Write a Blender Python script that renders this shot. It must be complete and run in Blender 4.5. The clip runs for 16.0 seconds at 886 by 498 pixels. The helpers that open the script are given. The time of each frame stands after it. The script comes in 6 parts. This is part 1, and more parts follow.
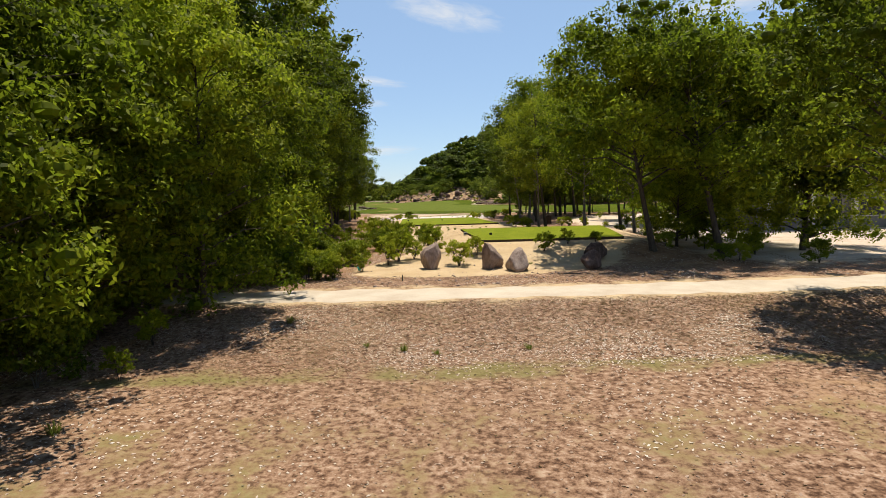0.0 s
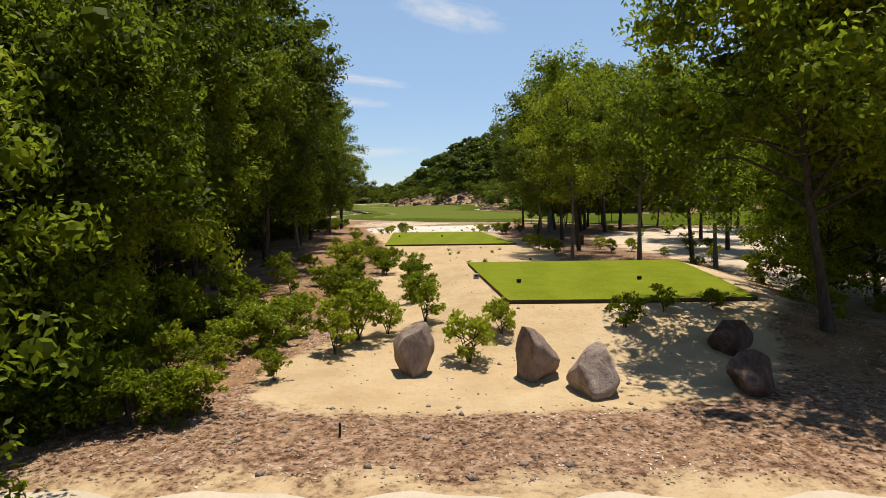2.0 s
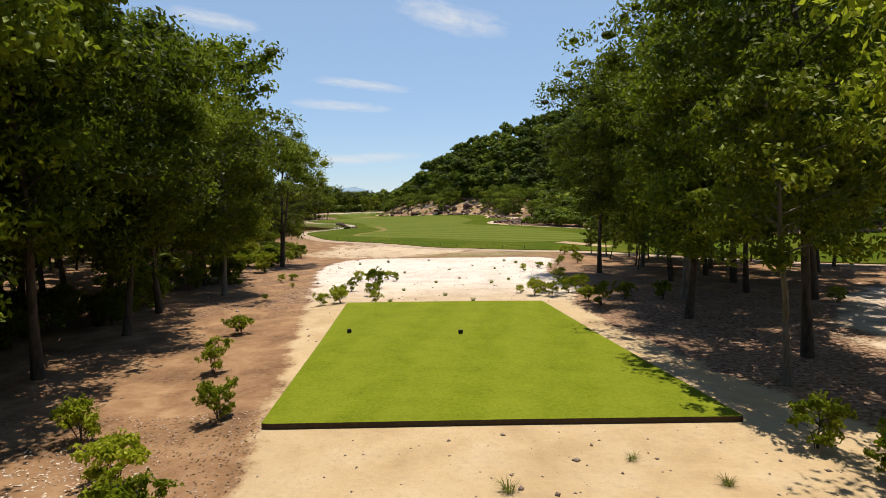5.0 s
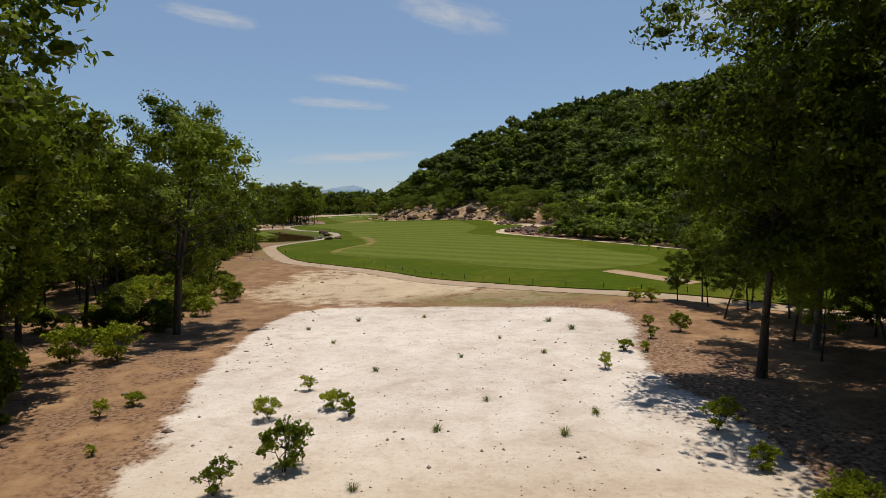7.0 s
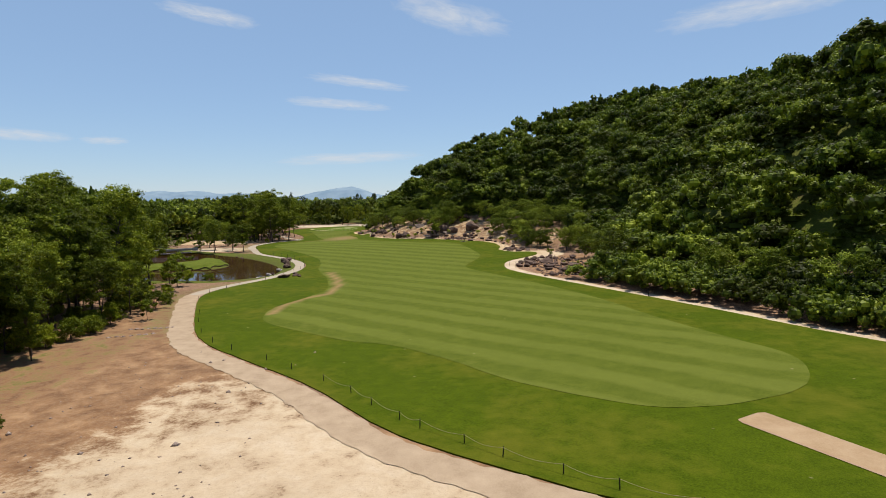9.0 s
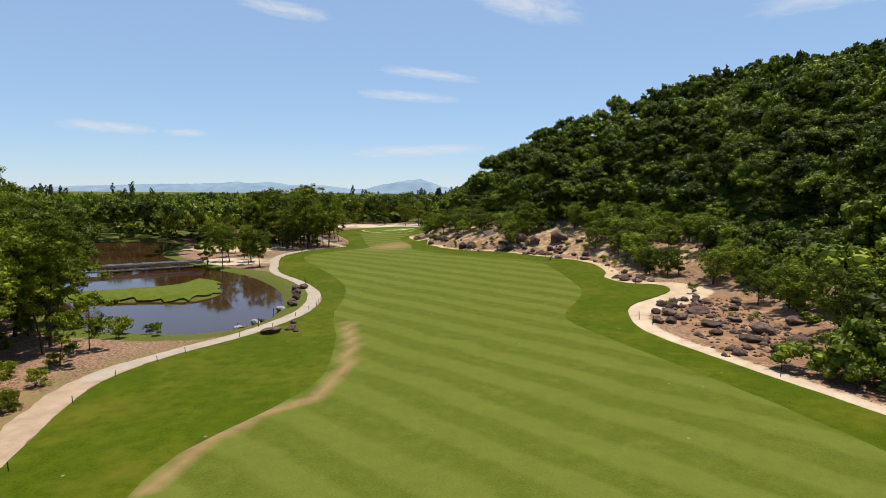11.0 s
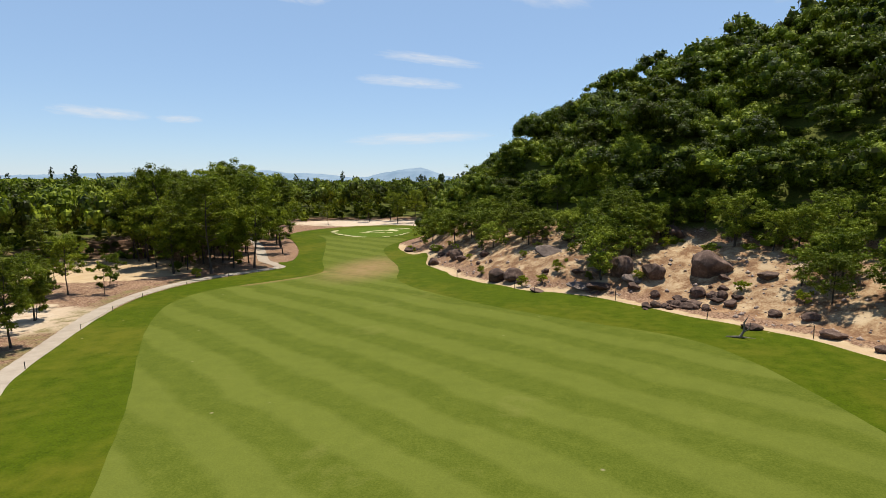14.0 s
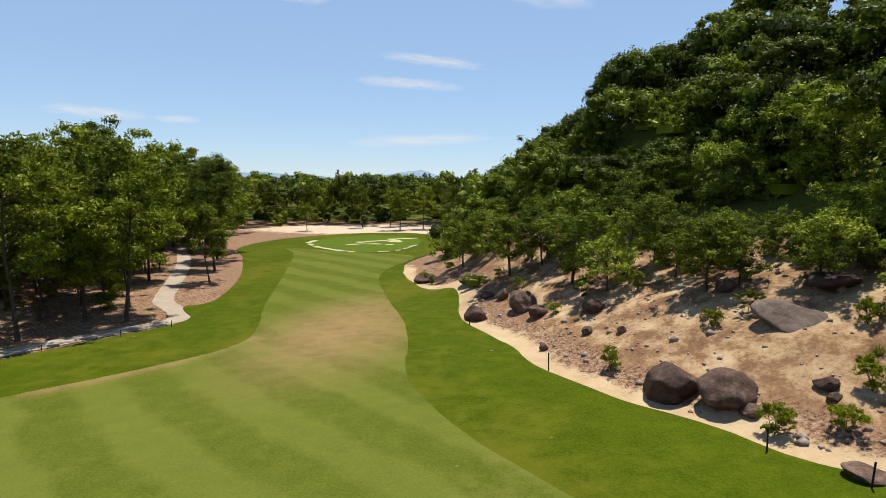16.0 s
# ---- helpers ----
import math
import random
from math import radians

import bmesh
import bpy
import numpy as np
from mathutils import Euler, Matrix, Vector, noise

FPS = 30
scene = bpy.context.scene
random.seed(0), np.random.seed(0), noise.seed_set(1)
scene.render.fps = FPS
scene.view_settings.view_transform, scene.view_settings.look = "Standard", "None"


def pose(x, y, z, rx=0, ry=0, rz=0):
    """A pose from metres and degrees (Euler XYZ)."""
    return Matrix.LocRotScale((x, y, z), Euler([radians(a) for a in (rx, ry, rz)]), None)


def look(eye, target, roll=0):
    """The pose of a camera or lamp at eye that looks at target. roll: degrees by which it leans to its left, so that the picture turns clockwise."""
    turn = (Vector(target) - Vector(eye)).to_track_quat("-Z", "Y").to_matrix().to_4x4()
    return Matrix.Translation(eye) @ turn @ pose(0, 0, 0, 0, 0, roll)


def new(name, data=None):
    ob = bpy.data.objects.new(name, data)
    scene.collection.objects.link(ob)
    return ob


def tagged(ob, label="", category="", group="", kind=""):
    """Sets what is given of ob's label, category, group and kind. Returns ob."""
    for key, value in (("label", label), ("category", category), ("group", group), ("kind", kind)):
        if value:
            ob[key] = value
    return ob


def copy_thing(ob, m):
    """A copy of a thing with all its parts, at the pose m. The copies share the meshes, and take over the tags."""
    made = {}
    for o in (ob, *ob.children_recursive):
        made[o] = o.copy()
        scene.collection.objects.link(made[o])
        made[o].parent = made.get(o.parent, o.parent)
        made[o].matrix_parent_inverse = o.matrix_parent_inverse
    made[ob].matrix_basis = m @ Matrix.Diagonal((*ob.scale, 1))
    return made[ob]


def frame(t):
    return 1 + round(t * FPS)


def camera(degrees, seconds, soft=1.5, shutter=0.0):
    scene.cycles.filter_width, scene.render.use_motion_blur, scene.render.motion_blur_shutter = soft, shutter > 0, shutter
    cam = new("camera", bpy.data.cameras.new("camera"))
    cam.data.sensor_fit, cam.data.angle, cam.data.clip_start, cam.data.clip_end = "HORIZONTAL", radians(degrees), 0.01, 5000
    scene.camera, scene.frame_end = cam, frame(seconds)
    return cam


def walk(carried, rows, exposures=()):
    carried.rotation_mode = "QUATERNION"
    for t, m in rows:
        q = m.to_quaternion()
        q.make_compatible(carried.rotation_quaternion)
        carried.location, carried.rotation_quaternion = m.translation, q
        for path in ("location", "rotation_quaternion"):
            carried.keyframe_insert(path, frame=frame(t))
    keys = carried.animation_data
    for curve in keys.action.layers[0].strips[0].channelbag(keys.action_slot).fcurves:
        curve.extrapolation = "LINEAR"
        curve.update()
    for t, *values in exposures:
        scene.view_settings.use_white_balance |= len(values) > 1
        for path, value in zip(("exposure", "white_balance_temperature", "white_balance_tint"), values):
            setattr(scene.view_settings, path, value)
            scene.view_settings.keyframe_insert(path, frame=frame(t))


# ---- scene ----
cam = camera(73.8, 16.0, 0.65)
PATH = [
    (0, (1.656, 0.914, 4.558), (1.642, 2.905, 4.364), -1.5),
    (0.5, (1.869, 4.347, 4.69), (1.847, 6.338, 4.496), -1.3),
    (1, (1.885, 7.965, 4.804), (1.863, 9.955, 4.612), -1.3),
    (1.5, (1.854, 12.623, 5.002), (1.836, 14.614, 4.813), -1.1),
    (2, (1.751, 19.634, 5.389), (1.733, 21.625, 5.201), -0.7),
    (2.5, (1.538, 26.887, 5.756), (1.524, 28.878, 5.562), -0.7),
    (3, (1.403, 34.287, 5.805), (1.389, 36.278, 5.618), -0.7),
    (3.5, (1.259, 41.777, 5.814), (1.243, 43.769, 5.634), -0.5),
    (4, (0.911, 49.599, 5.922), (0.898, 51.591, 5.746), -0.2),
    (4.2, (0.789, 52.643, 5.93), (0.774, 54.636, 5.764), -0.3),
    (6.3, (0.204, 82.549, 7.467), (0.18, 84.541, 7.29), -0.9),
    (6.5, (0.089, 85.219, 7.559), (0.068, 87.211, 7.384), -0.8),
    (7, (-0.097, 91.907, 7.835), (-0.117, 93.9, 7.66), -0.7),
    (7.5, (-0.31, 99.658, 8.472), (-0.328, 101.65, 8.297), -0.4),
    (8, (-0.236, 108.875, 9.609), (-0.256, 110.867, 9.436), -0.4),
    (8.5, (0.065, 117.445, 10.873), (0.047, 119.437, 10.702), -0.4),
    (9, (0.748, 125.889, 11.953), (0.732, 127.882, 11.782), -0.3),
    (9.5, (1.327, 134.956, 12.906), (1.242, 136.947, 12.735), -0.2),
    (10, (1.143, 145.116, 13.716), (0.972, 147.101, 13.541), -0.1),
    (10.2, (0.673, 149.462, 13.849), (0.471, 151.444, 13.672), -0.1),
    (12.3, (-6.137, 198.867, 12.847), (-6.392, 200.837, 12.618), 0.5),
    (12.5, (-6.677, 203.661, 12.792), (-6.934, 205.631, 12.559), 0.5),
    (13, (-8.147, 215.883, 12.645), (-8.4, 217.853, 12.407), 0.5),
    (13.5, (-10.085, 227.947, 12.33), (-10.335, 229.917, 12.096), 0.5),
    (14, (-12.492, 239.452, 12.096), (-12.734, 241.424, 11.865), 0.5),
    (14.5, (-14.595, 251.035, 11.95), (-14.832, 253.008, 11.722), 0.6),
    (15, (-16.747, 262.534, 11.662), (-16.987, 264.507, 11.445), 0.7),
    (15.1, (-17.247, 264.804, 11.589), (-17.488, 266.778, 11.375), 0.7),
    (15.5, (-19.488, 273.811, 10.845), (-19.73, 275.784, 10.628), 0.8),
    (16, (-22.324, 284.938, 9.584), (-22.565, 286.911, 9.364), 0.9),
]
walk(cam, [(t, look(eye, target, roll)) for t, eye, target, roll in PATH], [(0, 0.45, 6750, 10), (1.0, 0.5, 6750, 10), (1.5, 0.5, 6750, 10), (2.0, 0.35, 6750, 10), (2.5, 0.45, 6750, 10), (3.5, 0.4, 6750, 10), (6.5, 0.13, 6600, 10), (7.0, -0.2, 6550, 10), (7.5, -0.38, 6500, 10), (8.0, -0.28, 6500, 10), (8.5, 0.03, 6500, 10), (9, 0.17, 6500, 10), (10, 0.31, 6500, 10), (12.5, 0.33, 6500, 10), (16, 0.39, 6600, 10)])

# ---- world, sun and exposure ----
world = bpy.data.worlds.new("sky")
scene.world = world
world.use_nodes = True
wn = world.node_tree
wn.nodes.clear()
sky_tex = wn.nodes.new("ShaderNodeTexSky")
sky_tex.sky_type = "NISHITA"
sky_tex.sun_disc = False
SUN_DIR = Vector((0.10, 0.22, 0.97)).normalized()
sky_tex.sun_elevation = math.asin(SUN_DIR.z)
sky_tex.sun_rotation = math.atan2(SUN_DIR.x, SUN_DIR.y)
sky_tex.air_density = 0.9
sky_tex.dust_density = 0.0
sky_tex.ozone_density = 1.6
wbg = wn.nodes.new("ShaderNodeBackground")
wbg.inputs[1].default_value = 0.091
wout = wn.nodes.new("ShaderNodeOutputWorld")
tint = wn.nodes.new("ShaderNodeMix")
tint.data_type, tint.blend_type = "RGBA", "MULTIPLY"
tint.inputs[0].default_value = 1.0
tint.inputs[7].default_value = (0.93, 0.99, 1.06, 1)
wn.links.new(sky_tex.outputs[0], tint.inputs[6])
haze = wn.nodes.new("ShaderNodeMix")
haze.data_type, haze.blend_type = "RGBA", "MIX"
# haze whitens the lower sky and thins out overhead
view = wn.nodes.new("ShaderNodeTexCoord")
height = wn.nodes.new("ShaderNodeSeparateXYZ")
wn.links.new(view.outputs["Generated"], height.inputs[0])
thin = wn.nodes.new("ShaderNodeMapRange")
thin.inputs[1].default_value, thin.inputs[2].default_value = 0.30, 0.75
thin.inputs[3].default_value, thin.inputs[4].default_value = 0.5, 0.1
wn.links.new(height.outputs[2], thin.inputs[0])
wn.links.new(thin.outputs[0], haze.inputs[0])
haze.inputs[7].default_value = (3.5, 5.2, 7.7, 1)
wn.links.new(tint.outputs[2], haze.inputs[6])
wn.links.new(haze.outputs[2], wbg.inputs[0])
wn.links.new(wbg.outputs[0], wout.inputs[0])
sun_data = bpy.data.lights.new("sun", "SUN")
sun_data.energy = 5.0
sun_data.angle = radians(0.55)
sun_data.color = (1.0, 0.945, 0.84)
sun = new("sun", sun_data)
sun.matrix_basis = look((0, 0, 60), Vector((0, 0, 60)) - SUN_DIR)

# ---- plan: lines and outlines in metres ----


def smooth_line(pts, n=5, closed=False):
    """Catmull-Rom through the points of the plan."""
    p = np.array(pts, float)
    if closed:
        p = np.vstack([p[-1], p, p[:2]])
    else:
        p = np.vstack([2 * p[0] - p[1], p, 2 * p[-1] - p[-2]])
    out = []
    for i in range(1, len(p) - 2):
        a, b, c, d = p[i - 1:i + 3]
        for u in np.arange(n) / n:
            out.append(0.5 * (2 * b + (c - a) * u + (2 * a - 5 * b + 4 * c - d) * u * u + (3 * b - a - 3 * c + d) * u ** 3))
    if not closed:
        out.append(p[-2])
    return np.array(out)


def line_distance(px, py, line, closed=False):
    """Unsigned distance to a polyline, and the side of the nearest piece (positive: to its right)."""
    best = np.full(px.shape, 1e9)
    side = np.ones(px.shape)
    n = len(line)
    for i in range(n if closed else n - 1):
        ax, ay = line[i]
        bx, by = line[(i + 1) % n]
        dx, dy = bx - ax, by - ay
        q = dx * dx + dy * dy + 1e-12
        t = np.clip(((px - ax) * dx + (py - ay) * dy) / q, 0, 1)
        ex, ey = px - ax - t * dx, py - ay - t * dy
        d = ex * ex + ey * ey
        m = d < best
        best = np.where(m, d, best)
        side = np.where(m, np.sign(dy * ex - dx * ey + 1e-12), side)
    return np.sqrt(best), side


def outline_sdf(px, py, line):
    """Signed distance to a closed outline: positive inside."""
    d, _ = line_distance(px, py, line, True)
    inside = np.zeros(px.shape, bool)
    n = len(line)
    for i in range(n):
        ax, ay = line[i]
        bx, by = line[(i + 1) % n]
        if ay == by:
            continue
        c = ((ay > py) != (by > py)) & (px < (bx - ax) * (py - ay) / (by - ay) + ax)
        inside ^= c
    return np.where(inside, d, -d)


def step(a, b, v):
    t = np.clip((v - a) / (b - a), 0, 1)
    return t * t * (3 - 2 * t)


ROAD = smooth_line([(-60, 31.6), (-30, 30.1), (-8, 29.0), (2, 28.75), (12, 28.7), (22, 29.4), (34, 33), (60, 43)])
CART = smooth_line([
    (75, 112), (46, 121), (31, 131), (22.4, 139), (16.8, 143.6), (10.6, 147.2), (3.4, 151.9), (-3.3, 157.0), (-9.8, 165.5), (-17.2, 173.1), (-21.9, 177.8),
    (-25.7, 183.3), (-28.5, 189.5), (-31.2, 196), (-35, 206), (-35.8, 212), (-34, 218.3), (-30.3, 226.5), (-28.6, 234), (-28.4, 239.5),
    (-29.6, 246.1), (-32.7, 254.2), (-38.5, 263.1), (-46.5, 273.5), (-51.2, 284), (-56.5, 297), (-58.5, 308), (-57, 318), (-53, 326.3),
    (-50.6, 330.6), (-52.2, 333.8), (-56.3, 338), (-59.9, 345), (-68.1, 361.4), (-78, 378)])
ROUGH = smooth_line([
    (76, 114), (47, 123), (32.5, 132), (23.5, 140.2), (17.8, 144.8), (11.4, 148.4), (4.2, 153.1), (-2.4, 158.3), (-8.9, 166.7), (-16.3, 174.3), (-20.9, 179.0),
    (-24.6, 184.2), (-27.3, 190), (-30, 196.5), (-33.7, 206.4), (-34.4, 212), (-32.9, 218), (-29.2, 226.0), (-27.5, 234), (-27.3, 239.7),
    (-28.4, 246.2), (-31.6, 253.8), (-37.3, 262.6), (-45.4, 272.9), (-50, 283.2), (-55.2, 297), (-57.1, 307.6), (-55.7, 317), (-51.9, 325.2),
    (-49.4, 330.6), (-53, 335.8), (-51.4, 338.8), (-55.8, 353.3), (-64, 371), (-70, 382), (-68.5, 396), (-59, 409), (-47, 412.5),
    (-38.5, 406), (-34.5, 394), (-34.5, 380), (-37, 366), (-36.4, 359), (-35.2, 353.5), (-31.8, 345.6), (-28, 342.6), (-26.4, 331.4), (-22.8, 324.4),
    (-20.8, 318.8), (-17.4, 314), (-13.6, 310.4), (-10.6, 306.8), (-5.5, 304.4), (-1.6, 300.4), (3.5, 293.8), (9.8, 286.9), (12.9, 280.2), (13.8, 271.6), (12.8, 266), (15, 261),
    (19.9, 258.6), (20.3, 254.6), (17.6, 250.2), (13.2, 244.4), (11.6, 238.2), (11.8, 230), (16.9, 218.2), (22, 208), (26.8, 198.6), (31, 190),
    (36, 179), (42, 171), (60, 160), (90, 148)], 4, True)
FAIRWAY = smooth_line([
    (26, 178), (22.6, 188), (20, 198.6), (15.2, 211), (7.6, 226.6), (4.3, 234.5), (4.6, 240), (6.6, 247), (7.8, 254), (7.5, 260), (5.6, 273),
    (3.6, 281.6), (0.5, 287), (-6.3, 291.9), (-14.2, 298.0), (-21.9, 305.9), (-25.6, 311.2), (-28.2, 316.8), (-29.3, 323.4), (-31, 330.6), (-34.4, 340),
    (-38, 352), (-38.4, 360), (-37, 371), (-43, 375.4), (-53, 379), (-61.5, 382), (-57, 374), (-50.2, 353), (-45.6, 337.5), (-41.8, 327),
    (-41.6, 322), (-45, 316.4), (-50.3, 309), (-50.6, 300), (-46, 289), (-40, 278.6), (-35.4, 271), (-30.6, 262), (-27.6, 255),
    (-25.3, 246), (-24, 238), (-22, 231), (-20, 225.5), (-17.2, 213), (-18.2, 206), (-20.8, 198), (-20.3, 192), (-18, 188), (-12, 182.7),
    (-8.6, 180), (-4.3, 178), (1, 172.7), (5.1, 167.3), (10.4, 163), (14.2, 161.2), (19.2, 161.8), (25, 165), (28, 171.5)], 4, True)
GREEN = smooth_line([(-59.8, 389), (-59.5, 397), (-54, 404), (-45, 403.5), (-40, 395), (-39.8, 385), (-42, 378), (-47, 376.4), (-54, 381)], 5, True)
TEE_BACK = smooth_line([(4.2, 43.75), (9.4, 43.7), (14.6, 43.9), (15.6, 50.5), (16.4, 57.4), (9.8, 57.5), (2.96, 57.25), (3.57, 50.5)], 1, True)
TEE_FRONT = smooth_line([(-4.8, 80.4), (2, 80.6), (8.8, 80.7), (7.4, 90), (6.1, 99.8), (0, 99.9), (-5.7, 99.8), (-5.2, 90)], 1, True)
POND = smooth_line([
    (-33.2, 231), (-32.7, 238), (-33.8, 243.8), (-35.6, 249), (-38.4, 254.4), (-43.6, 262), (-51, 270), (-59, 275.5), (-66, 280), (-77, 289),
    (-90, 302), (-104, 331), (-128, 328), (-120, 304), (-98, 286), (-84, 270), (-70, 252), (-60, 239), (-50, 229.6), (-42.5, 228), (-37, 228)], 4, True)
ISLAND = smooth_line([(-62, 243), (-54, 245), (-48.6, 246), (-46.6, 250), (-47.4, 254), (-50, 258), (-52.2, 262.4), (-57, 264), (-57, 257), (-62, 252), (-68, 247)], 4, True)
STRIP = np.array([(17.2, 158.9), (19.4, 160.2), (24.6, 149), (22.6, 147.8)])
SAND_TEES = smooth_line([
    (-2.5, 35), (4, 34.6), (9, 35.2), (12, 37.5), (14, 42), (17.5, 47), (18, 58), (13, 63), (11, 70), (12.5, 79), (9.8, 88), (8, 100), (10.5, 110), (9.5, 121),
    (12.6, 134), (11, 138), (5.8, 139), (0, 140), (-6.4, 140.7), (-11.6, 140.2), (-13.2, 135.3), (-13.0, 130), (-12, 121), (-9.4, 108), (-7.6, 98), (-5.2, 84), (-3.6, 73), (-3, 64), (-2.6, 55),
    (-1.6, 46), (-4, 38)], 4, True)
SAND_RIGHT = smooth_line([
    (22, 36), (40, 42), (70, 52), (75, 105), (45, 112), (28, 104), (20, 92), (19, 78), (22, 64), (20, 50)], 4, True)
ROCKY = smooth_line([
    (13, 288), (15.5, 280), (16, 270), (23, 264), (30, 270), (30, 285), (24, 300), (14, 310), (4, 318), (-6, 326), (-13, 335), (-18, 348), (-27, 358), (-33, 358),
    (-26, 345), (-23.5, 332), (-19.5, 324), (-17, 318), (-12, 312), (-7.5, 308), (0, 304), (6, 297)], 3, True)
FOOT = smooth_line([
    (140, 120), (95, 142), (70, 155), (52, 166), (43, 176), (37, 190), (33, 204), (29, 220), (27, 236), (29, 250), (26, 264), (18, 280),
    (12, 292), (4.8, 300.4), (-0.7, 303.2), (-5.6, 305.4), (-10.0, 307.6), (-13.2, 311.3), (-17.2, 316.2), (-20.6, 322.0), (-25.2, 333.3), (-32, 350), (-34, 374), (-26, 396), (10, 417), (60, 442), (150, 470)])


def ground_height(x, y):
    """The lie of the land, as an array."""
    x, y = np.asarray(x, float), np.asarray(y, float)
    axis = np.interp(y, [100, 150, 240, 285, 306, 325, 345, 420], [0, 5, -10, -31, -30, -24, -24, -40])
    tilt = np.interp(y, [150, 240, 285, 306, 325, 345, 400], [0.02, 0.02, 0.033, 0.038, 0.042, 0.036, 0.02])
    fair = np.clip(-1.2 + tilt * (x - axis), -2.3, 0.35)
    tees = np.interp(y, [-60, 15, 21.5, 26.3, 42, 60, 80, 100, 125, 140], [-1.5, -1.35, -1.15, -0.3, -0.25, -0.3, -0.2, -0.22, -0.8, -1.05])
    tees = tees + 0.06 * np.sin(x * 0.35 + y * 0.2) * np.cos(y * 0.27) * step(-80, 0, y)
    w = step(122, 148, y)
    z = tees * (1 - w) + fair * w
    # mounds of the two tees
    z = np.maximum(z, 0.80 - 0.05 * np.clip(-outline_sdf(x, y, TEE_BACK), 0, 1) - 0.27 * np.clip(-outline_sdf(x, y, TEE_BACK) - 0.8, 0, 99))
    z = np.maximum(z, -0.02 - 0.10 * np.clip(-outline_sdf(x, y, TEE_FRONT) - 0.6, 0, 99))
    # the hill
    d, side = line_distance(x, y, FOOT)
    d = np.where(side > 0, d, 0.0)
    rocky = step(-12, 6, outline_sdf(x, y, ROCKY))
    rise = np.interp(d, [0, 6, 14, 30, 50, 80, 120, 200, 600], [0, 1.5, 6, 18, 30, 40, 48, 56, 40])
    gentle = np.interp(d, [0, 5, 12, 20, 32, 50, 80, 120, 200, 600], [0, 2.3, 5.0, 9.2, 18, 26.5, 36, 44, 52, 40])
    far_end = step(470, 395, y)
    crest = 0.45 + 0.55 * far_end
    nose = step(0, 60, d)
    lift = 1 + 0.30 * step(332, 362, y) * step(6, 20, d) * step(75, 32, d)
    z = z + (rise * (1 - rocky) + gentle * rocky) * (crest * nose + (1 - nose)) * lift
    z = z + np.interp(d, [4, 9, 14, 20, 26, 30, 38, 45, 52, 64, 70, 90, 130, 200], [0, 2.6, 2.6, 1.6, 0.2, -1.2, -6.0, -8.2, -6.2, -0.8, 2.0, 3.0, 3, 0]) * step(334, 354, y) * step(470, 420, y)
    bumps = np.sin(x * 0.11 + 1.3) * np.sin(y * 0.09) + 0.5 * np.sin(x * 0.23 + y * 0.19)
    z = z + bumps * 1.4 * step(8, 40, d)
    # pond
    p = outline_sdf(x, y, POND)
    isl = outline_sdf(x, y, ISLAND)
    bed = np.where(isl > -2.5, -2.9 + 1.1 * step(-2.5, 2.0, isl), -3.2)
    z = np.where(p > -2.6, z + (bed - z) * step(-2.4, 1.6, p), z)
    # small swells of the waste ground
    z = z + 0.12 * np.sin(x * 0.9) * np.sin(y * 0.7 + x * 0.3) * rocky
    return z


def steps_out(start, sign, limit):
    out, s, p = [], 1.5, start
    while abs(p) < limit:
        p += sign * s
        s *= 1.22
        out.append(p)
    return out


GX = np.array(sorted(steps_out(-96, -1, 4700)) + list(np.arange(-96, 110.5, 1.0)) + steps_out(110, 1, 4700))
GY = np.array(sorted(steps_out(-16, -1, 4700)) + list(np.arange(-16, 424.5, 1.0)) + steps_out(424, 1, 4700))
MX, MY = np.meshgrid(GX, GY, indexing="ij")
GZ = ground_height(MX, MY)


def on_ground(x, y):
    """Height of the ground sheet at one place, as its mesh has it."""
    i = int(np.clip(np.searchsorted(GX, x) - 1, 0, len(GX) - 2))
    j = int(np.clip(np.searchsorted(GY, y) - 1, 0, len(GY) - 2))
    u = (x - GX[i]) / (GX[i + 1] - GX[i])
    v = (y - GY[j]) / (GY[j + 1] - GY[j])
    return float((GZ[i, j] * (1 - u) + GZ[i + 1, j] * u) * (1 - v) + (GZ[i, j + 1] * (1 - u) + GZ[i + 1, j + 1] * u) * v)


def on_ground_many(x, y):
    i = np.clip(np.searchsorted(GX, x) - 1, 0, len(GX) - 2)
    j = np.clip(np.searchsorted(GY, y) - 1, 0, len(GY) - 2)
    u = (x - GX[i]) / (GX[i + 1] - GX[i])
    v = (y - GY[j]) / (GY[j + 1] - GY[j])
    return (GZ[i, j] * (1 - u) + GZ[i + 1, j] * u) * (1 - v) + (GZ[i, j + 1] * (1 - u) + GZ[i + 1, j + 1] * u) * v

# ---- materials ----


def material(name):
    m = bpy.data.materials.new(name)
    m.use_nodes = True
    nt = m.node_tree
    nt.nodes.clear()
    out = nt.nodes.new("ShaderNodeOutputMaterial")
    return m, nt, out


def node(nt, kind, inputs=None, **props):
    n = nt.nodes.new("ShaderNode" + kind)
    for k, v in props.items():
        setattr_safe(n, k, v)
    for k, v in (inputs or {}).items():
        if hasattr(v, "is_output"):
            nt.links.new(v, n.inputs[k])
        else:
            n.inputs[k].default_value = v
    return n


def setattr_safe(n, k, v):
    if k == "operation":
        n.operation = v
    elif k == "blend_type":
        n.blend_type = v
    elif k == "data_type":
        n.data_type = v
    elif k == "attribute_name":
        n.attribute_name = v
    elif k == "wave_profile":
        n.wave_profile = v
    elif k == "feature":
        n.feature = v
    elif k == "interpolation_type":
        n.interpolation_type = v


